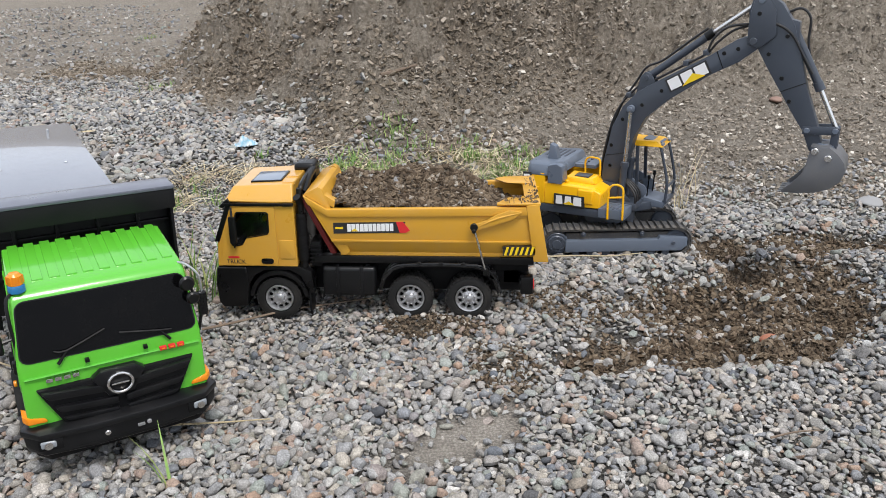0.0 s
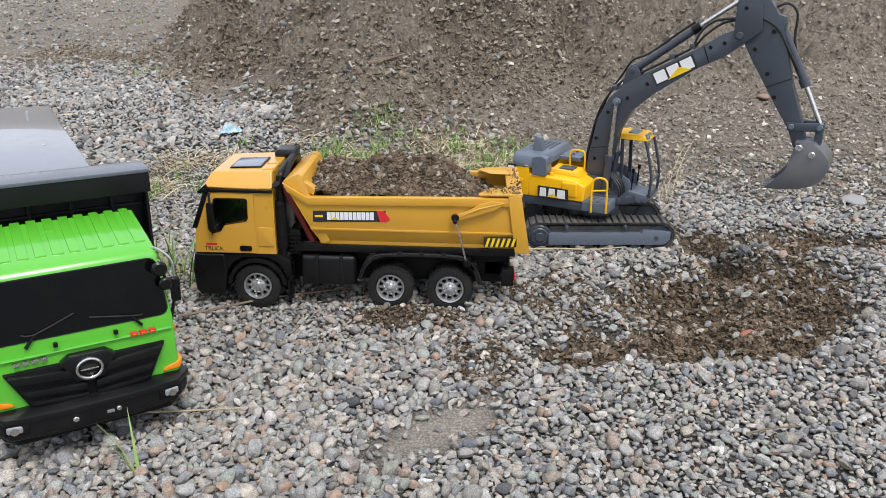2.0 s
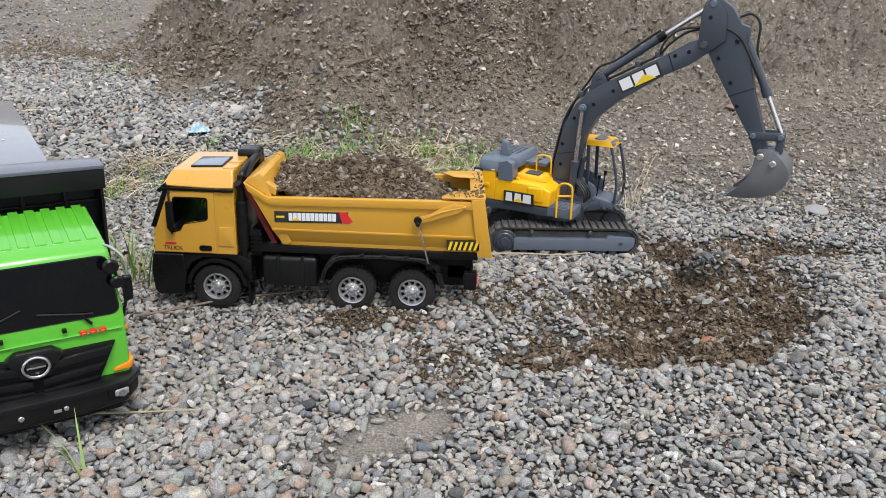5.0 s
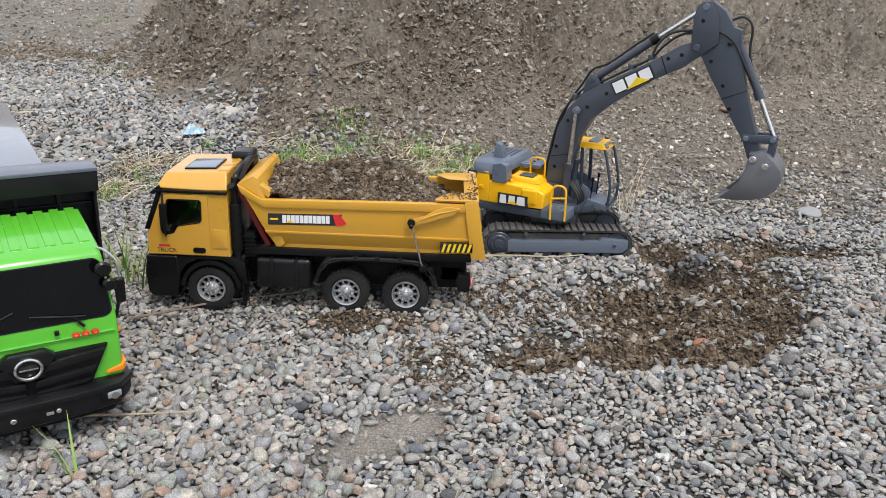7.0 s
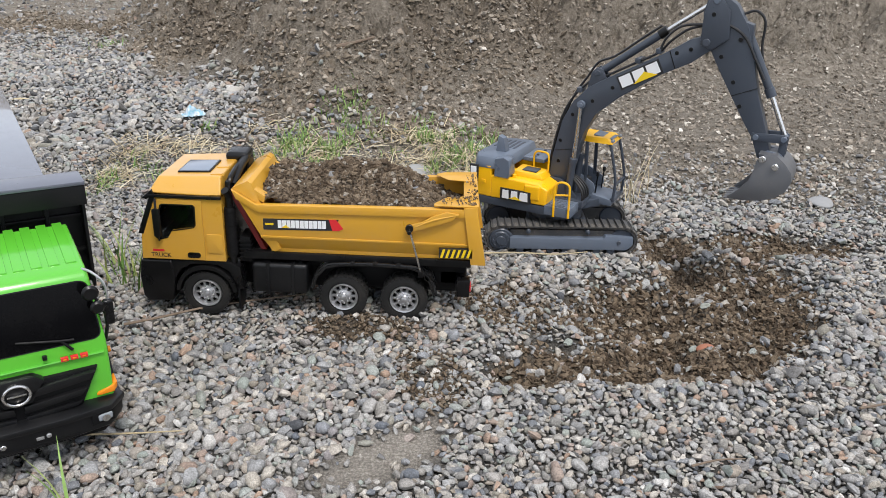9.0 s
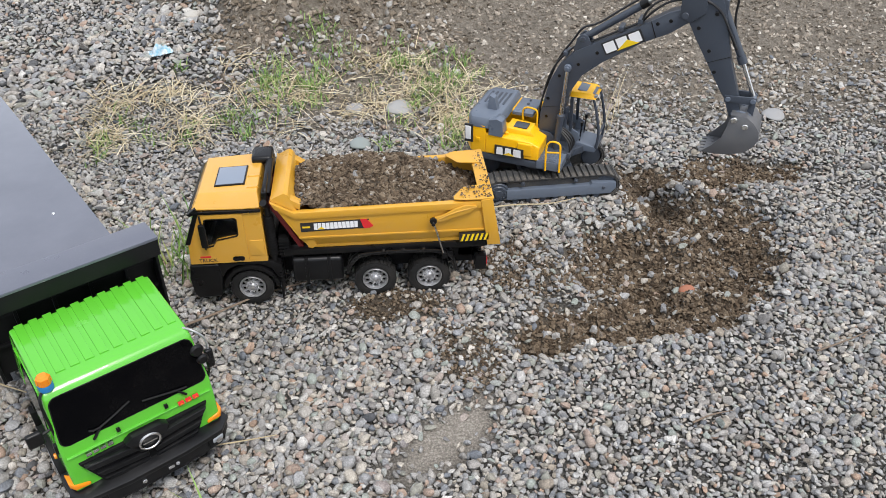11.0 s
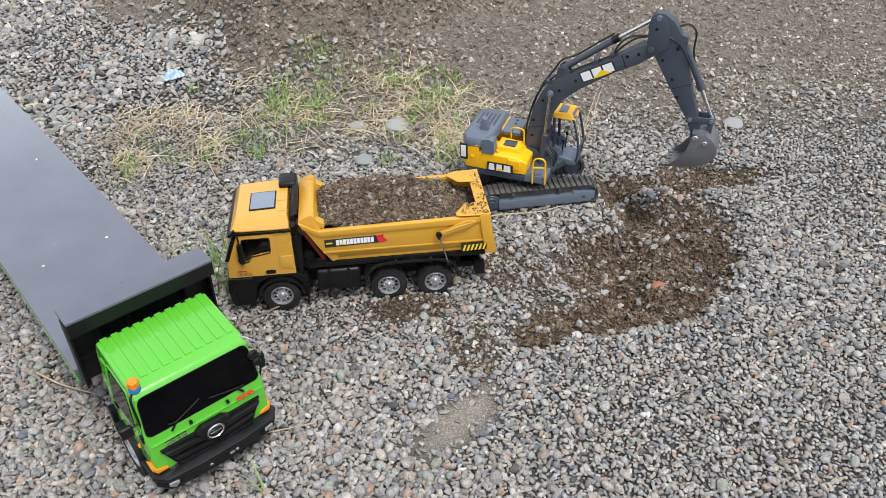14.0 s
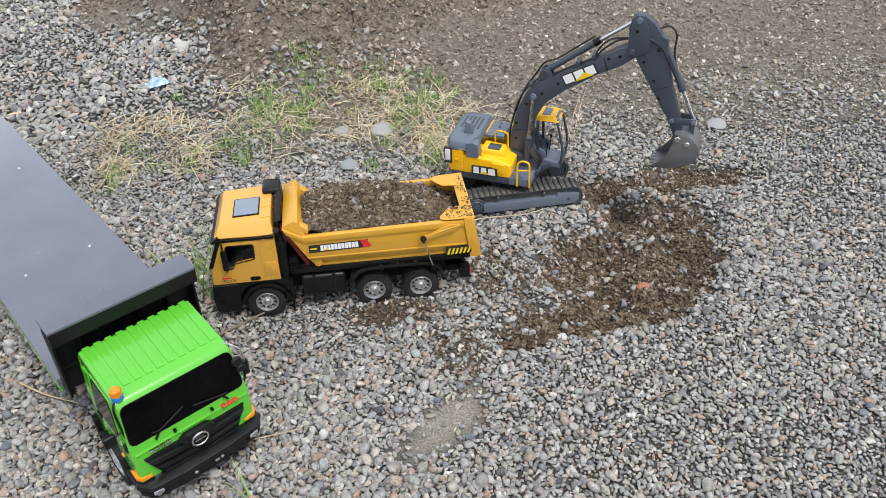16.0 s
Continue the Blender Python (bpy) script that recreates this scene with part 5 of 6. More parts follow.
part("exhaust_stub", soften(hull([(x, y, z) for x, y, z in ((-0.092, -0.036, 0.150), (-0.072, -0.036, 0.150), (-0.092, -0.020, 0.150), (-0.072, -0.020, 0.150), (-0.088, -0.035, 0.180), (-0.078, -0.035, 0.176), (-0.088, -0.021, 0.180), (-0.078, -0.021, 0.176))], 0), 0.001, 2), M_EXGREY, eh, "", HB)
part("cover_panel", box(-0.052, -0.012, -0.008, 0.056, 0.1345, 0.1415, 0.0015), M_EXGREY, eh, "", HB)
for k in range(5):
    part("cover_slot", box(-0.108 + 0.009 * k, -0.1035 + 0.009 * k, -0.01, 0.04, 0.1505, 0.1538, 0.0005), M_EXDARK, eh, "", HB)
for y in (-0.001, 0.012, 0.03, 0.045):
    part("cover_knob", disc("z", (-0.032, y, 0.1425), 0.0025, 0.003, 10), M_EXDARK, eh, "", HB)
part("rear_plate", box(-0.1235, -0.107, -0.0722, -0.0680, 0.098, 0.1345, 0.001), M_STICK, EX, "dark corner panel with a white sticker", HB)
part("white_sticker", box(-0.1215, -0.1105, -0.0728, -0.0700, 0.104, 0.131, 0.0004), M_WHITE, EX, "plain white sticker", HB)
sg = part("side_sticker", prism([(-0.063, 0.0815), (-0.007, 0.0815), (-0.007, 0.1015), (-0.063, 0.1015)], -0.0742, -0.0712, bev=0), M_STICK, EX, "black sticker with white bars", HB)
for x0, x1 in ((-0.0595, -0.0465), (-0.043, -0.030), (-0.027, -0.0115)):
    part("sticker_lettering_bar", prism([(x0, 0.0840), (x1, 0.0840), (x1 - 0.001, 0.0992), (x0 + 0.001, 0.0992)], -0.0746, -0.0738, bev=0), M_WHITE, sg, "white bar in place of a maker's letter", HB)
part("sticker_wedge", prism([(-0.046, 0.0845), (-0.024, 0.0845), (-0.035, 0.0905)], -0.0749, -0.0740, bev=0), M_STYEL, sg, "yellow wedge", HB)
step = part("step_plate", box(0.018, 0.064, -0.0735, -0.030, 0.068, 0.0845, 0.0015), M_EXGREY, EX, "slate grey tread plate", HB)
for i in range(6):
    for j in range(5):
        part("tread_stud", box(0.022 + 0.0066 * i, 0.0262 + 0.0066 * i, -0.070 + 0.0072 * j, -0.0672 + 0.0072 * j, 0.0840, 0.0855, 0.0003, 1), M_EXGREY, step, "", HB)
part("handrail", tube([(0.036, -0.0755, 0.068), (0.036, -0.0755, 0.112), (0.040, -0.0755, 0.126), (0.050, -0.0755, 0.130), (0.060, -0.0755, 0.126), (0.062, -0.0755, 0.112), (0.062, -0.0755, 0.070)], 0.0019, 8), M_EXYEL, EX, "yellow handrail", HB)
part("handrail_bar", tube([(0.037, -0.0755, 0.106), (0.062, -0.0755, 0.110)], 0.0017, 8, 1), M_EXYEL, EX, "yellow handrail bar", HB)
part("top_rail", tube([(-0.030, -0.010, 0.128), (-0.030, -0.010, 0.148), (-0.022, -0.012, 0.156), (-0.004, -0.016, 0.156), (0.0, -0.018, 0.148), (0.0, -0.018, 0.124)], 0.0017, 8), M_EXYEL, EX, "yellow roof handrail", HB)
for y in (-0.019, 0.0145):
    part("boom_bracket", prism([(-0.030, 0.080), (0.046, 0.080), (0.040, 0.094), (0.012, 0.120), (-0.012, 0.122), (-0.024, 0.11)], y, y + 0.0045, bev=0.001), M_EXDARK, EX, "", H)
part("swing_body", box(-0.03, 0.055, -0.03, 0.014, 0.078, 0.09, 0.002), M_EXDARK, EX, "", H)

# driver's cab
cb = part("cab_base", soften(hull([(x, y, z) for x, y, z in ((-0.004, 0.018, 0.072), (0.090, 0.018, 0.074), (-0.004, 0.0705, 0.072), (0.090, 0.0705, 0.074), (-0.004, 0.018, 0.100), (0.094, 0.018, 0.084), (-0.004, 0.0705, 0.100), (0.094, 0.0705, 0.084))], 0), 0.0015, 2), M_EXGREY, EX, "slate grey open cab", H)
for y in (0.018, 0.0675):
    part("cab_side_panel", prism([(-0.004, 0.098), (0.052, 0.088), (0.060, 0.098), (0.056, 0.110), (0.03, 0.124), (-0.004, 0.126)], y, y + 0.003, bev=0.0006), M_EXGREY, cb, "", H)
    part("front_pillar", tube([(0.092, y + 0.0015, 0.083), (0.0935, y + 0.0015, 0.12), (0.084, y + 0.0015, 0.165), (0.078, y + 0.0015, 0.184)], 0.0025, 8), M_EXDARK, cb, "", H)
    part("rear_pillar", box(-0.004, 0.006, y, y + 0.003, 0.098, 0.184, 0.0008), M_EXDARK, cb, "", H)
    part("middle_pillar", hull([(x, y + d, z) for d in (0, 0.003) for x, z in ((0.038, 0.11), (0.044, 0.11), (0.036, 0.184), (0.042, 0.184))], 0.0006), M_EXDARK, cb, "", H)
part("rear_panel", box(-0.005, -0.002, 0.018, 0.0705, 0.098, 0.14, 0.0006), M_EXDARK, cb, "", H)
part("front_bar", tube([(0.0935, 0.0195, 0.113), (0.0945, 0.044, 0.113), (0.0935, 0.069, 0.113)], 0.0022, 8), M_EXDARK, cb, "", H)
part("front_sill", box(0.088, 0.095, 0.0185, 0.07, 0.082, 0.088, 0.001), M_EXDARK, cb, "", H)
er = part("cab_roof", soften(hull([(x, y, z) for x, y, z in ((-0.008, 0.015, 0.182), (0.084, 0.015, 0.182), (-0.008, 0.073, 0.182), (0.084, 0.073, 0.182), (-0.004, 0.021, 0.191), (0.072, 0.021, 0.191), (-0.004, 0.067, 0.191), (0.072, 0.067, 0.191))], 0), 0.002, 3), M_EXYEL, EX, "bright yellow cab roof", H)
part("roof_window", hull([(x, y, z) for y in (0.028, 0.060) for x, z in ((0.046, 0.19), (0.078, 0.187), (0.046, 0.1935), (0.080, 0.1885))], 0.0008), M_EXGREY, er, "slate grey roof hatch", H)
part("driver_seat", merge(box(0.012, 0.042, 0.030, 0.058, 0.094, 0.110, 0.003), box(0.008, 0.018, 0.030, 0.058, 0.105, 0.150, 0.004)), M_INTERIOR, cb, "black driver's seat", H)
for y in (0.027, 0.061):
    part("control_lever", merge(tube([(0.058, y, 0.09), (0.060, y, 0.122)], 0.0013, 6, 1), disc("z", (0.060, y, 0.125), 0.0028, 0.008, 8)), M_BLACK, cb, "", H)
for y in (0.020, 0.060):
    part("cab_lamp", box(0.079, 0.084, y, y + 0.008, 0.1845, 0.189, 0.001), M_LENS, er, "clear work lamp", H)

# boom, stick and bucket, all in one upright plane
BOOM = [(-0.014, 0.122), (-0.011, 0.156), (0.002, 0.218), (0.019, 0.254), (0.044, 0.280), (0.078, 0.300), (0.154, 0.341), (0.193, 0.366), (0.216, 0.374), (0.229, 0.366), (0.226, 0.354),
        (0.198, 0.332), (0.157, 0.311), (0.093, 0.267), (0.060, 0.238), (0.041, 0.203), (0.029, 0.155), (0.020, 0.118), (0.010, 0.100), (-0.004, 0.098), (-0.014, 0.106)]
bo = part("boom", prism(BOOM, -0.0125, 0.0125, bev=0.0016), M_EXDARK, EX, "dark slate grey boom", H)
for x, z in ((0.001, 0.150), (0.002, 0.186), (0.020, 0.232), (0.052, 0.258), (0.083, 0.283), (0.176, 0.345), (0.196, 0.352)):
    part("boom_rivet", disc("y", (x, 0, z), 0.0032, 0.0262, 12, 0.0004), M_BLACK, bo, "black socket", H)
for x0, z0, x1, z1 in ((-0.006, 0.168, 0.034, 0.176), (0.165, 0.348, 0.176, 0.322)):
    part("boom_seam", tube([(x0, -0.0126, z0), (x1, -0.0126, z1)], 0.0007, 5, 1), M_BLACK, bo, "", H)
bs = part("boom_sticker", prism([(0.0872, 0.3005), (0.1496, 0.3343), (0.1603, 0.3146), (0.0979, 0.2808)], -0.0132, -0.0122, bev=0), M_STICK, bo, "black sticker with white bars", H)
for a in (0.04, 0.36, 0.68):
    q = lambda s, t: (0.0872 + 0.0624 * s + 0.0107 * t, 0.3005 + 0.0338 * s - 0.0197 * t)
    part("sticker_lettering_bar", prism([q(a, 0.1), q(a + 0.27, 0.1), q(a + 0.27, 0.88), q(a, 0.88)], -0.0136, -0.0128, bev=0), M_WHITE, bs, "white bar in place of a maker's letter", H)
part("sticker_wedge", prism([q(0.30, 0.95), q(0.86, 0.95), q(0.62, 0.42)], -0.014, -0.0130, bev=0), M_STYEL, bs, "yellow wedge", H)
STICK = [(0.210, 0.424), (0.206, 0.405), (0.212, 0.372), (0.226, 0.348), (0.240, 0.324), (0.286, 0.252), (0.300, 0.232), (0.312, 0.203), (0.322, 0.199), (0.331, 0.206), (0.319, 0.244), (0.299, 0.296), (0.284, 0.350), (0.272, 0.388), (0.252, 0.418), (0.232, 0.432), (0.218, 0.431)]
stk = part("stick", prism(STICK, -0.0105, 0.0105, bev=0.0016), M_EXDARK, EX, "dark slate grey stick", H)
for y0 in (-0.0155, 0.0115):
    part("stick_cheek", prism([(0.208, 0.360), (0.226, 0.354), (0.248, 0.372), (0.244, 0.410), (0.231, 0.428), (0.214, 0.424), (0.208, 0.402)], y0, y0 + 0.004, bev=0.001), M_EXDARK, stk, "", H)
for x, z in ((0.222, 0.404), (0.240, 0.345), (0.262, 0.310), (0.276, 0.276), (0.264, 0.372)):
    part("stick_rivet", disc("y", (x, 0, z), 0.0032, 0.0225 if z < 0.36 else 0.0325, 12, 0.0004), M_BLACK, stk, "black socket", H)
part("stick_seam", tube([(0.262, -0.0107, 0.290), (0.297, -0.0107, 0.305)], 0.0007, 5, 1), M_BLACK, stk, "", H)
part("boom_pin", disc("y", (0.217, 0, 0.364), 0.0055, 0.034, 16), M_EXDARK, bo, "", H)
for y in (-0.0185, 0.0185):
    part("boom_cylinder", tube([(0.024, y, 0.082), (0.0295, y, 0.158)], 0.0058, 12, 1), M_EXDARK, bo, "dark boom cylinder", H)
    part("cylinder_collar", tube([(0.0292, y, 0.152), (0.0298, y, 0.160)], 0.0072, 12, 1), M_EXDARK, bo, "", H)
    part("cylinder_rod", tube([(0.0295, y, 0.158), (0.0355, y, 0.250)], 0.0036, 10, 1), M_CHROME, bo, "steel rod", H)
    part("rod_head", merge(disc("y", (0.0355, y, 0.2515), 0.0065, 0.007, 16), disc("y", (0.0355, y * 1.25, 0.2515), 0.0038, 0.003, 12)), M_EXGREY, bo, "", H)
part("stick_cylinder", tube([(0.058, 0, 0.304), (0.150, 0, 0.3715)], 0.0062, 12, 1), M_EXDARK, bo, "dark stick cylinder", H)
part("cylinder_collar", tube([(0.145, 0, 0.368), (0.156, 0, 0.376)], 0.0076, 12, 1), M_BLACK, bo, "", H)
part("cylinder_rod", tube([(0.150, 0, 0.3715), (0.223, 0, 0.4235)], 0.0037, 10, 1), M_CHROME, bo, "steel rod", H)
part("cylinder_bracket", merge(prism([(0.040, 0.276), (0.072, 0.294), (0.064, 0.309), (0.054, 0.312), (0.046, 0.304)], -0.0105, -0.0065, bev=0.001), prism([(0.040, 0.276), (0.072, 0.294), (0.064, 0.309), (0.054, 0.312), (0.046, 0.304)], 0.0065, 0.0105, bev=0.001), disc("y", (0.056, 0, 0.303), 0.0045, 0.024, 14)), M_EXDARK, bo, "", H)
part("stick_top_pin", disc("y", (0.224, 0, 0.4235), 0.005, 0.034, 14), M_EXGREY, stk, "", H)
part("bucket_cylinder", tube([(0.268, 0, 0.386), (0.315, 0, 0.298)], 0.006, 12, 1), M_EXDARK, stk, "dark bucket cylinder", H)
part("cylinder_collar", tube([(0.311, 0, 0.305), (0.317, 0, 0.293)], 0.0073, 12, 1), M_EXDARK, stk, "", H)
part("cylinder_rod", tube([(0.315, 0, 0.298), (0.3435, 0, 0.240)], 0.0036, 10, 1), M_CHROME, stk, "steel rod", H)
part("cylinder_bracket", prism([(0.258, 0.372), (0.280, 0.364), (0.278, 0.392), (0.266, 0.396)], -0.0095, 0.0095, bev=0.0015), M_EXDARK, stk, "", H)
for y in (-0.014, 0.0105):
    part("link_bar", merge(prism([(0.300, 0.240), (0.345, 0.2425), (0.350, 0.236), (0.345, 0.2295), (0.300, 0.2285)], y, y + 0.0035, bev=0.0008), prism([(0.340, 0.240), (0.350, 0.240), (0.3495, 0.197), (0.3385, 0.197)], y + (0.0037 if y < 0 else -0.0037), y + (0.0070 if y < 0 else -0.0002), bev=0.0008)), M_EXDARK, stk, "", H)
for x, z in ((0.306, 0.2345), (0.345, 0.236)):
    part("link_pin", disc("y", (x, 0, z), 0.0042, 0.031, 14), M_EXGREY, stk, "", H)
BK = H @ pose(0.332, 0, 0.203) @ Matrix.Diagonal((0.84, 0.95, 0.84, 1)) @ pose(-0.332, 0, -0.203)
CURVE = [(0.343, 0.217), (0.358, 0.206), (0.3705, 0.190), (0.3735, 0.174), (0.366, 0.155), (0.352, 0.142), (0.330, 0.133), (0.300, 0.1285), (0.276, 0.128)]
inner = [(0.3215 + (x - 0.3215) * 0.95, 0.170 + (z - 0.170) * 0.94) for x, z in CURVE]
inner[-1] = (0.276, 0.1305)
bk = part("bucket_shell", prism(CURVE + inner[::-1], -0.031, 0.031, bev=0), M_BUCKET, EX, "worn grey metal digging bucket", BK)
for y in (-0.0325, 0.0305):
    part("bucket_cheek", prism(CURVE + [(0.272, 0.131), (0.288, 0.146), (0.304, 0.166), (0.310, 0.190), (0.312, 0.206), (0.325, 0.217)], y, y + 0.002, bev=0.0005), M_BUCKET, bk, "", BK)
part("bucket_top", box(0.313, 0.344, -0.0305, 0.0305, 0.214, 0.2175, 0.001), M_BUCKET, bk, "", BK)
for y in (-0.0165, 0.0130):
    part("bucket_ear", prism([(0.311, 0.212), (0.316, 0.200), (0.330, 0.192), (0.346, 0.190), (0.356, 0.200), (0.348, 0.216), (0.325, 0.220)], y, y + 0.0035, bev=0.0008), M_EXGREY, bk, "", BK)
for x, z in ((0.321, 0.2085), (0.3435, 0.1975)):
    part("bucket_pin", merge(disc("y", (x, 0, z), 0.0036, 0.070, 14), disc("y", (x, -0.0345, z), 0.0064, 0.004, 8, 0.001), disc("y", (x, 0.0345, z), 0.0064, 0.004, 8, 0.001)), M_CHROME, bk, "bright steel pin", BK)
for k in range(5):
    y = -0.0285 + 0.01225 * k
    part("bucket_tooth", hull([(x, y + w, z) for w in (0, 0.008) for x, z in ((0.290, 0.1272), (0.290, 0.1322), (0.266, 0.1262), (0.266, 0.1275))], 0.0005), M_BUCKET, bk, "", BK)

# hydraulic hoses
for y, pts in ((-0.007, [(-0.016, 0.128), (-0.013, 0.165), (0.0, 0.224), (0.018, 0.261), (0.046, 0.290), (0.07, 0.3), (0.112, 0.323), (0.148, 0.343), (0.165, 0.362), (0.190, 0.381), (0.220, 0.386), (0.252, 0.376), (0.276, 0.352)]),
               (0.003, [(-0.017, 0.13), (-0.012, 0.18), (0.012, 0.254), (0.036, 0.294), (0.052, 0.318), (0.078, 0.330), (0.12, 0.362), (0.146, 0.381)]),
               (-0.011, [(0.150, 0.345), (0.158, 0.366), (0.178, 0.384), (0.210, 0.389), (0.240, 0.391), (0.268, 0.376), (0.288, 0.345), (0.304, 0.318)]),
               (0.008, [(0.258, 0.404), (0.276, 0.410), (0.290, 0.396), (0.291, 0.362), (0.300, 0.330), (0.318, 0.300)])):
    part("hydraulic_hose", tube([(x, y, z) for x, z in pts], 0.0019, 8, 4), M_HOSE, bo, "black hydraulic hose", H)
for k in range(4):
    y = -0.024 + 0.009 * k
    part("hydraulic_hose", tube([(0.04, y * 0.6, 0.080), (0.052, y, 0.090), (0.050, y, 0.108), (0.034, y * 0.7, 0.122), (0.018, y * 0.5, 0.126)], 0.0019, 8, 4), M_HOSE, bo, "black hydraulic hose", H)
for x, z in ((0.118, 0.327), (0.148, 0.344), (0.028, 0.272)):
    part("hose_clip", box(x - 0.004, x + 0.004, -0.013, 0.013, z - 0.003, z + 0.005, 0.001), M_EXDARK, bo, "", H)

# ---- soil in the tipper ----
def load_height(x, y):
    ridge = 0.036 * np.exp(-((x - 0.195) / 0.085) ** 2 - ((y - 0.084) / 0.05) ** 2) + 0.018 * np.exp(-((x - 0.10) / 0.035) ** 2 - ((y - 0.075) / 0.05) ** 2)
    edge = np.minimum(np.minimum(y - 0.004, 0.138 - y), 0.05)
    z = 0.174 + 0.12 * (edge - 0.02) * smooth(-0.02, 0.05, edge) + ridge - 0.03 * smooth(0.28, 0.37, x)
    return z + 0.03 * fbm(x, y, 22, 4, 0.65) + 0.008 * np.abs(fbm(x, y, 70, 2))


lx, ly = np.meshgrid(np.arange(0.079, 0.369, 0.0032), np.arange(0.0065, 0.1362, 0.0032))
lz = load_height(lx, ly)
li = np.arange(lx.size).reshape(lx.shape)
q = np.stack([li[:-1, :-1], li[:-1, 1:], li[1:, 1:], li[1:, :-1]], -1).reshape(-1, 4)
lm = mesh_from("soil_load", np.stack([lx, ly, lz], -1).reshape(-1, 3), q, M_GROUND)
lm.attributes.new("damp", "FLOAT", "POINT").data.foreach_set("value", np.full(lx.size, 0.75, dtype=np.float32))
lm.attributes.new("soil", "FLOAT", "POINT").data.foreach_set("value", np.ones(lx.size, dtype=np.float32))
load = tagged(new("soil_load", lm), "heaped damp brown soil filling the tipper body", "soil")
load.matrix_basis = pose(0, 0, 0, 0, 1.7, 0)


def clods(name, x, y, z, lo, hi, shapes, mat, label, sharp=True, lift=0.15, tilt=0.6, few=2.4):
    size = lo + (hi - lo) * rng.random(len(x)) ** few
    return strew(name, rng, shapes, x, y, z, size, tilt, mat, label, "soil", sharp, lift)


n = 9500
x, y = rng.uniform(0.081, 0.366, n), rng.uniform(0.008, 0.1345, n)
clods("load_clods", x, y, load_height(x, y), 0.0022, 0.0105, CRUMB, M_CLOD, "damp brown crumbs on the tipper's soil load").matrix_basis = pose(0, 0, 0, 0, 1.7, 0)
n = 90
x, y = rng.uniform(0.081, 0.366, n), rng.uniform(0.010, 0.132, n)
clods("load_pebbles", x, y, load_height(x, y) + 0.001, 0.0035, 0.012, SIMPLE, M_PEBBLE, "grey pebbles mixed into the soil load").matrix_basis = pose(0, 0, 0, 0, 1.7, 0)
n = 150
x, y = np.concatenate([rng.uniform(0.33, 0.378, 70), rng.normal(0.371, 0.004, 80)]), np.concatenate([rng.uniform(0.0, 0.034, 70), rng.uniform(0.0, 0.14, 80)])
clods("rim_crumbs", x, y, np.full(n, 0.1878), 0.0014, 0.0048, ROUGH, M_CLOD, "soil crumbs left on the tipper's rear rim").matrix_basis = pose(0, 0, 0, 0, 1.7, 0)

# ---- crumbs in the dug hollow, on spills and on the heap ----
def where(mask, x0, x1, y0, y1, count):
    x, y = rng.uniform(x0, x1, count), rng.uniform(y0, y1, count)
    keep = rng.random(count) < mask(x, y)
    return x[keep], y[keep]


pits = lambda x, y: np.maximum(patch(x, y, PIT), patch(x, y, SMALL_PIT))
x, y = where(pits, 0.35, 1.1, -0.25, 0.45, 72000)
clods("hollow_clods", x, y, height(x, y), 0.0025, 0.0115, CRUMB, M_CLOD, "damp dark soil crumbs in the dug hollow", lift=0.25)
x, y = where(lambda x, y: 0.8 * pits(x, y), 0.35, 1.1, -0.25, 0.45, 1500)
clods("hollow_pebbles", x, y, height(x, y) + 0.002, 0.005, 0.018, SIMPLE, M_PEBBLE, "grey pebbles scattered in the dug hollow")
x, y = where(lambda x, y: patch(x, y, SPILL), 0.1, 0.6, -0.3, 0.2, 16000)
clods("spilled_soil", x, y, height(x, y) + 0.003, 0.0022, 0.0075, CRUMB, M_CLOD, "brown soil crumbs spilled on the gravel")


def behind(x, y):
    return soil_mask(x, y) * smooth(0.36, 0.6, y) * seen_from_path(x, y, 3.2) * (1 - 0.6 * smooth(1.9, 3.0, y))


x, y = where(behind, -1.6, 2.4, 0.36, 3.0, 52000)
clods("heap_grit", x, y, height(x, y), 0.004, 0.013, CRUMB, M_GRIT, "fine grit and small stones on the soil heap")
x, y = where(lambda x, y: behind(x, y) * smooth(0.45, 0.6, fbm(x, y, 3.1, 3) + 0.5) * smooth(0.9, 0.3, x), -1.6, 1.2, 0.8, 2.6, 85000)
clods("heap_clods", x, y, height(x, y), 0.004, 0.022, CRUMB, M_HEAPCLOD, "crumbling damp clods on the soil heap", lift=0.1)
x, y = where(lambda x, y: behind(x, y) * smooth(0.0, 0.9, x + 0.3), -0.6, 2.3, 0.36, 2.6, 32000)
clods("heap_pebbles", x, y, height(x, y), 0.005, 0.016, CRUMB, M_GRIT, "pale pebbles weathering out of the heap")


x, y = where(lambda x, y: smooth(1.7, 2.0, y) * (x > -0.5 - 0.75 * (y + 0.6)), -5.0, -0.3, 1.7, 6.0, 11000)
clods("track_grit", x, y, height(x, y), 0.008, 0.03, CRUMB, M_PEBBLE, "scattered stones on the trodden track behind")

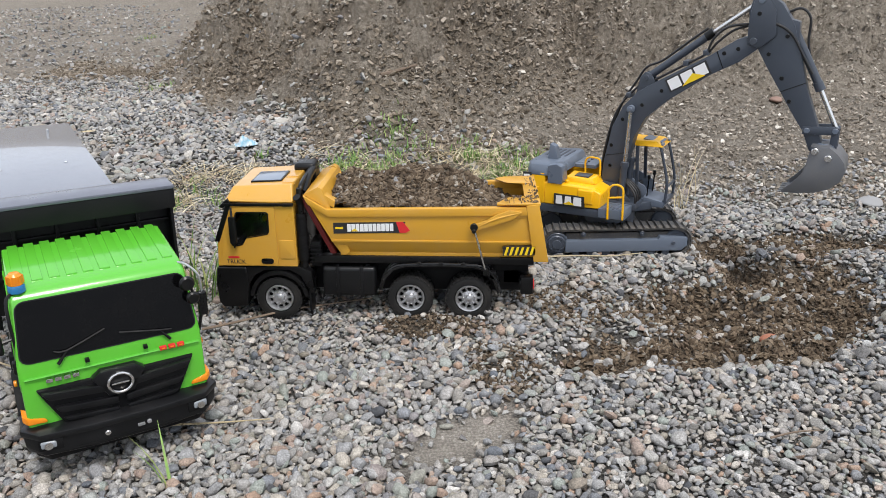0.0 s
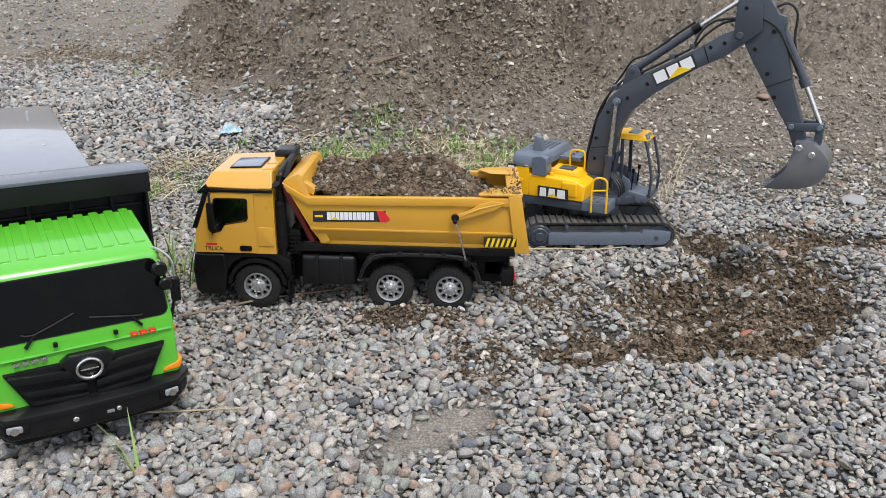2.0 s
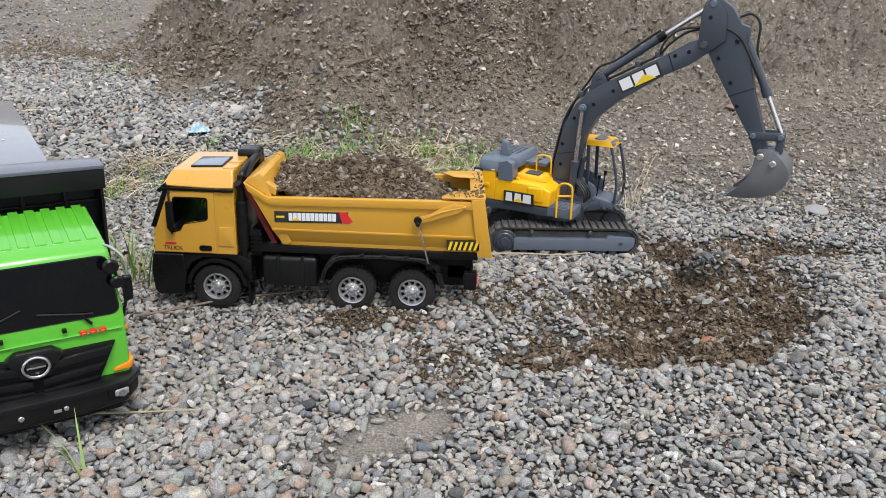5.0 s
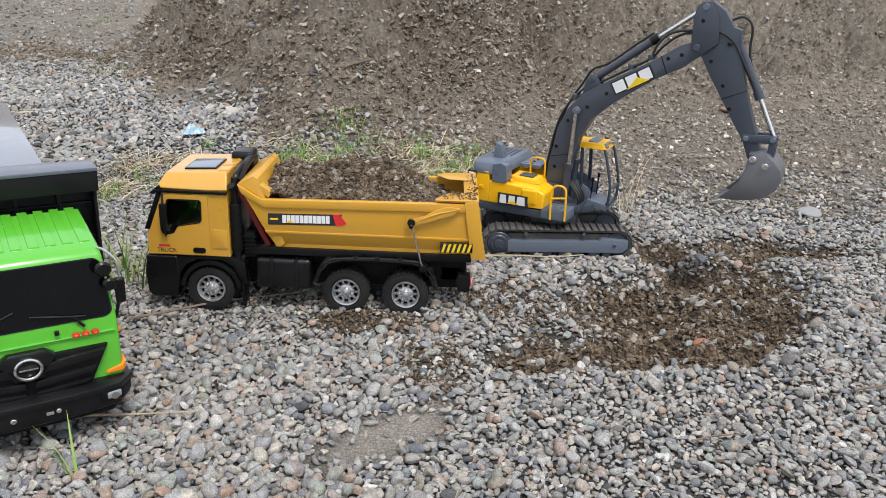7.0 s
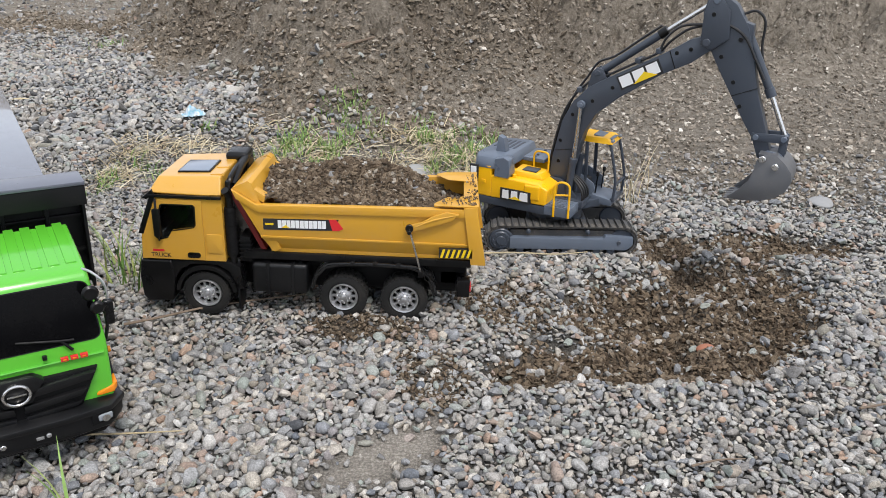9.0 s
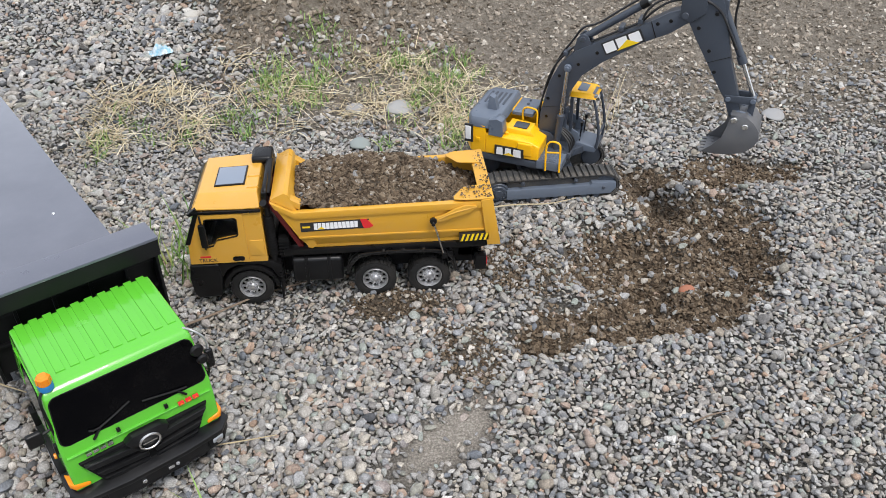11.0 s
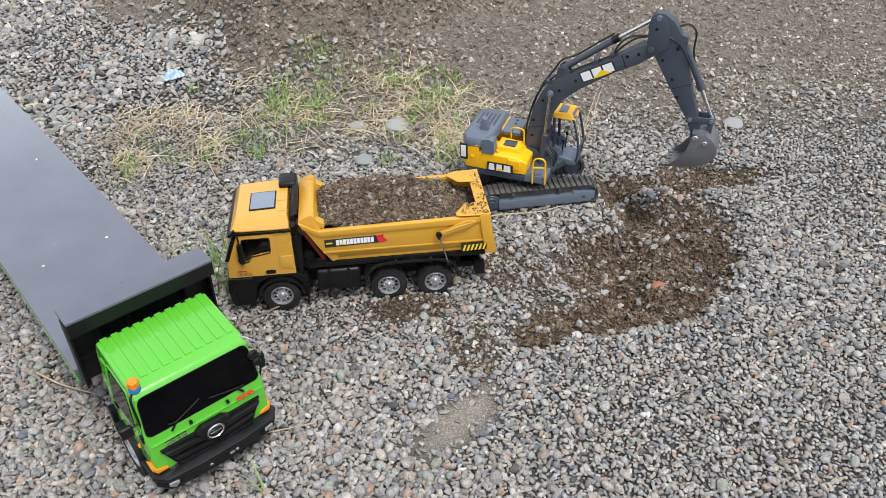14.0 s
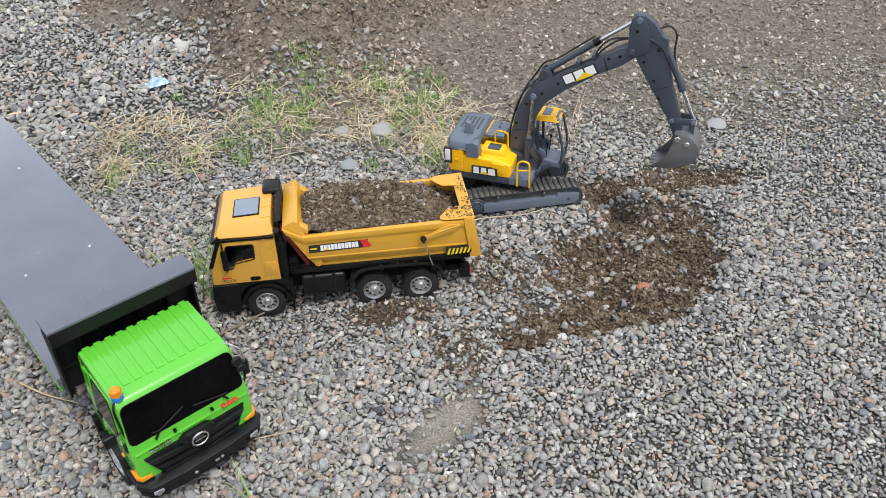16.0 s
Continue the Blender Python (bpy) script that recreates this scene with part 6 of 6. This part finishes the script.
# ---- grass ----
def blades(name, spots, count, spread, length, width, droop, mat, label, flat=0.0):
    """Thin bent blades in tufts, as one mesh."""
    vs, fs, b = [], [], 0
    for cx, cy, s in spots:
        for _ in range(max(1, int(count * s))):
            x, y = cx + rng.normal(0, spread * s), cy + rng.normal(0, spread * s)
            z = float(height(np.array([x]), np.array([y]))[0])
            a, l, w = rng.uniform(0, 2 * math.pi), length * rng.uniform(0.5, 1.3), width * rng.uniform(0.6, 1.2)
            lean = rng.uniform(0.2, 1.0) * droop
            up = 1.0 - flat * rng.uniform(0.7, 1.0)
            dx, dy = math.cos(a), math.sin(a)
            for k in range(5):
                t = k / 4
                out, rise = l * (lean * t * t + (flat + 0.15) * t), l * (up * t - 0.55 * lean * t * t)
                ww = w * (1 - t) ** 0.7 * 0.5 + 0.0001
                p = np.array([x + dx * out, y + dy * out, z + max(rise, -0.002) + 0.002 + 0.004 * (flat > 0)])
                side = np.array([-dy, dx, 0.25]) * ww
                vs += [p - side, p + side]
                if k < 4:
                    fs.append((b + 2 * k, b + 2 * k + 1, b + 2 * k + 3, b + 2 * k + 2))
            b += 10
    return tagged(new(name, mesh_from(name, np.array(vs), np.array(fs), mat)), label, "grass", kind="stuff")


def belt_spots(count, x0, x1, mid, wide, lo, hi):
    out = []
    for _ in range(count):
        x = rng.uniform(x0, x1)
        out.append((x, mid(x) + rng.normal(0, wide), rng.uniform(lo, hi)))
    return out


green_spots = belt_spots(44, -0.08, 0.46, lambda x: 0.80 - 0.12 * abs(x - 0.2), 0.07, 0.5, 1.1) + belt_spots(16, -0.42, 0.1, lambda x: 0.60 + 0.06 * x, 0.05, 0.4, 0.9) + belt_spots(12, 0.2, 0.45, lambda x: 0.56, 0.06, 0.4, 0.9)
green_spots += [(0.03, 0.965, 1.0), (0.07, 0.99, 0.8), (-0.28, 0.88, 0.6), (-0.95, 1.88, 1.4), (-1.6, 3.4, 1.5), (0.60, 0.62, 0.5), (-0.13, 0.16, 0.7)]
blades("green_grass", green_spots, 30, 0.024, 0.030, 0.0030, 0.9, M_GRASS, "sparse green grass tufts at the heap's foot")
blades("tall_grass", [(-0.155, 0.09, 1.0), (-0.17, 0.13, 1.0), (-0.105, 0.07, 0.6), (-0.14, 0.18, 0.7)], 14, 0.016, 0.10, 0.0045, 0.35, M_GRASS, "taller green grass beside the lorry deck")
blades("dry_grass", belt_spots(38, -0.42, 0.34, lambda x: 0.72 + 0.10 * x, 0.075, 0.4, 1.0) + belt_spots(14, 0.30, 0.5, lambda x: 0.62, 0.07, 0.4, 0.8), 46, 0.036, 0.060, 0.0024, 0.9, M_STRAW, "flattened dry straw grass on the gravel", flat=0.7)
blades("dry_weed", [(0.72, 0.52, 1.0), (0.70, 0.50, 0.6)], 16, 0.02, 0.13, 0.0016, 0.6, M_STRAW, "thin dry weed stalks behind the excavator")
blades("grass_sprout", [(-0.015, -0.40, 0.5)], 6, 0.006, 0.06, 0.0035, 0.5, M_GRASS, "small green sprout in the gravel")


# ---- loose things on the ground ----
def on_ground(points, lift):
    return [(x, y, float(height(np.array([x]), np.array([y]))[0]) + lift) for x, y in points]


def twig(name, pts, r, mat, label, lift=0.013):
    ob = part(name, tube(on_ground(pts, lift), r, 7, 5, r * 0.5), mat)
    return tagged(ob, label, "twig")


twig("twig", [(-0.102, -0.049), (-0.059, -0.027), (0.000, 0.006), (0.062, 0.029), (0.130, 0.050)], 0.0022, M_TWIG, "long thin brown twig lying before the truck")
twig("twig", [(-0.055, -0.292), (0.0, -0.288), (0.058, -0.282)], 0.0014, M_STRAW, "pale dry straw stalk on the gravel")
twig("twig", [(0.36, 0.205), (0.45, 0.216), (0.52, 0.212), (0.575, 0.224)], 0.0017, M_STRAW, "pale straw stalk beside the crawler track")
twig("twig", [(-0.41, -0.10), (-0.36, -0.135), (-0.30, -0.165)], 0.0022, M_STRAW, "pale dry stalk beside the lorry")
twig("twig", [(0.03, 1.075), (0.075, 1.10), (0.125, 1.13)], 0.006, M_TWIG, "short weathered stick on the heap's foot", 0.012)
twig("twig", [(0.82, -0.22), (0.88, -0.20), (0.92, -0.185)], 0.0016, M_TWIG, "thin brown twig on the gravel")
twig("twig", [(0.60, -0.325), (0.63, -0.315), (0.66, -0.31)], 0.0014, M_TWIG, "short brown twig on the gravel")


def lone_stone(name, x, y, size, flat, turn, col, label):
    shape, faces = ROUND[3]
    v = shape * np.array([1, 1, flat]) * size
    me = mesh_from(name, v, faces, plastic(name + "_surface", col, 0.8, 0.5, grain=0.5))
    ob = new(name, me)
    z = float(height(np.array([x]), np.array([y]))[0])
    ob.matrix_basis = pose(x, y, z + 0.3 * size * flat, 6, -4, turn)
    mod = ob.modifiers.new("round", "SUBSURF")
    mod.levels = mod.render_levels = 2
    return tagged(ob, label, "stone")


lone_stone("flat_stone", 1.09, 0.515, 0.06, 0.4, 30, (0.27, 0.27, 0.27), "flat pale grey stone on the gravel")
lone_stone("flat_stone", 0.26, 0.64, 0.075, 0.5, 60, (0.30, 0.30, 0.29), "flat grey stone among dry grass")
lone_stone("flat_stone", 0.16, 0.66, 0.05, 0.5, 10, (0.28, 0.28, 0.28), "grey stone among dry grass")
lone_stone("flat_stone", 0.17, 0.50, 0.055, 0.5, 80, (0.22, 0.25, 0.24), "greenish grey flat stone by the grass")
lone_stone("brick_fragment", 0.715, -0.005, 0.034, 0.9, 20, (0.33, 0.13, 0.075), "broken red brick fragment in the hollow")
lone_stone("brick_fragment", 1.17, 1.30, 0.045, 0.6, 30, (0.24, 0.15, 0.115), "reddish broken brick on the slope")
lone_stone("rounded_stone", 0.74, 1.28, 0.036, 0.7, 0, (0.36, 0.33, 0.29), "pale rounded stone on the slope")
lone_stone("rounded_stone", 0.77, -0.02, 0.022, 0.8, 40, (0.38, 0.37, 0.34), "pale rounded pebble in the hollow")
lone_stone("rounded_stone", -0.28, 1.17, 0.05, 0.7, 40, (0.42, 0.4, 0.36), "pale rounded stone at the heap's foot")

# crumpled scrap of plastic bag
px, py = np.meshgrid(np.linspace(-0.034, 0.034, 22), np.linspace(-0.02, 0.02, 14))
pz = 0.012 * np.clip(1 - (px / 0.034) ** 2, 0, 1) * np.clip(1 - (py / 0.022) ** 2, 0, 1) + 0.03 * fbm(px + 2, py, 70, 3)
pi = np.arange(px.size).reshape(px.shape)
q = np.stack([pi[:-1, :-1], pi[:-1, 1:], pi[1:, 1:], pi[1:, :-1]], -1).reshape(-1, 4)
m, t, b = material("pale_blue_film")
nn = noise_tex(t, 22, 3)
rr = ramp(t, nn.outputs["Fac"], [(0.40, (0.55, 0.6, 0.63)), (0.52, (0.22, 0.45, 0.58)), (0.64, (0.6, 0.64, 0.67))])
t.links.new(rr.outputs["Color"], b.inputs["Base Color"])
b.inputs["Roughness"].default_value = 0.3
film = new("plastic_scrap", mesh_from("plastic_scrap", np.stack([px, py, pz], -1).reshape(-1, 3), q, m))
film.modifiers.new("thick", "SOLIDIFY").thickness = 0.0008
film.matrix_basis = pose(-0.325, 0.955, float(height(np.array([-0.325]), np.array([0.955]))[0]) + 0.016, 12, 0, 28) @ Matrix.Diagonal((0.85, 0.9, 1.2, 1))
tagged(film, "crumpled pale blue plastic scrap on the gravel", "litter")
# dry leaf on the deck
leaf = part("dry_leaf", hull([(x, y, z) for x, y, z in ((-0.02, 0, 0), (0.0, 0.003, 0.003), (0.02, 0.001, 0.001), (0.004, -0.003, 0.0), (0.0, 0, 0.0015))], 0), M_STRAW)
leaf.matrix_basis = pose(-0.56, 0.60, 0.173, 0, 0, 10)
tagged(leaf, "dry straw leaf lying on the grey deck", "leaf")
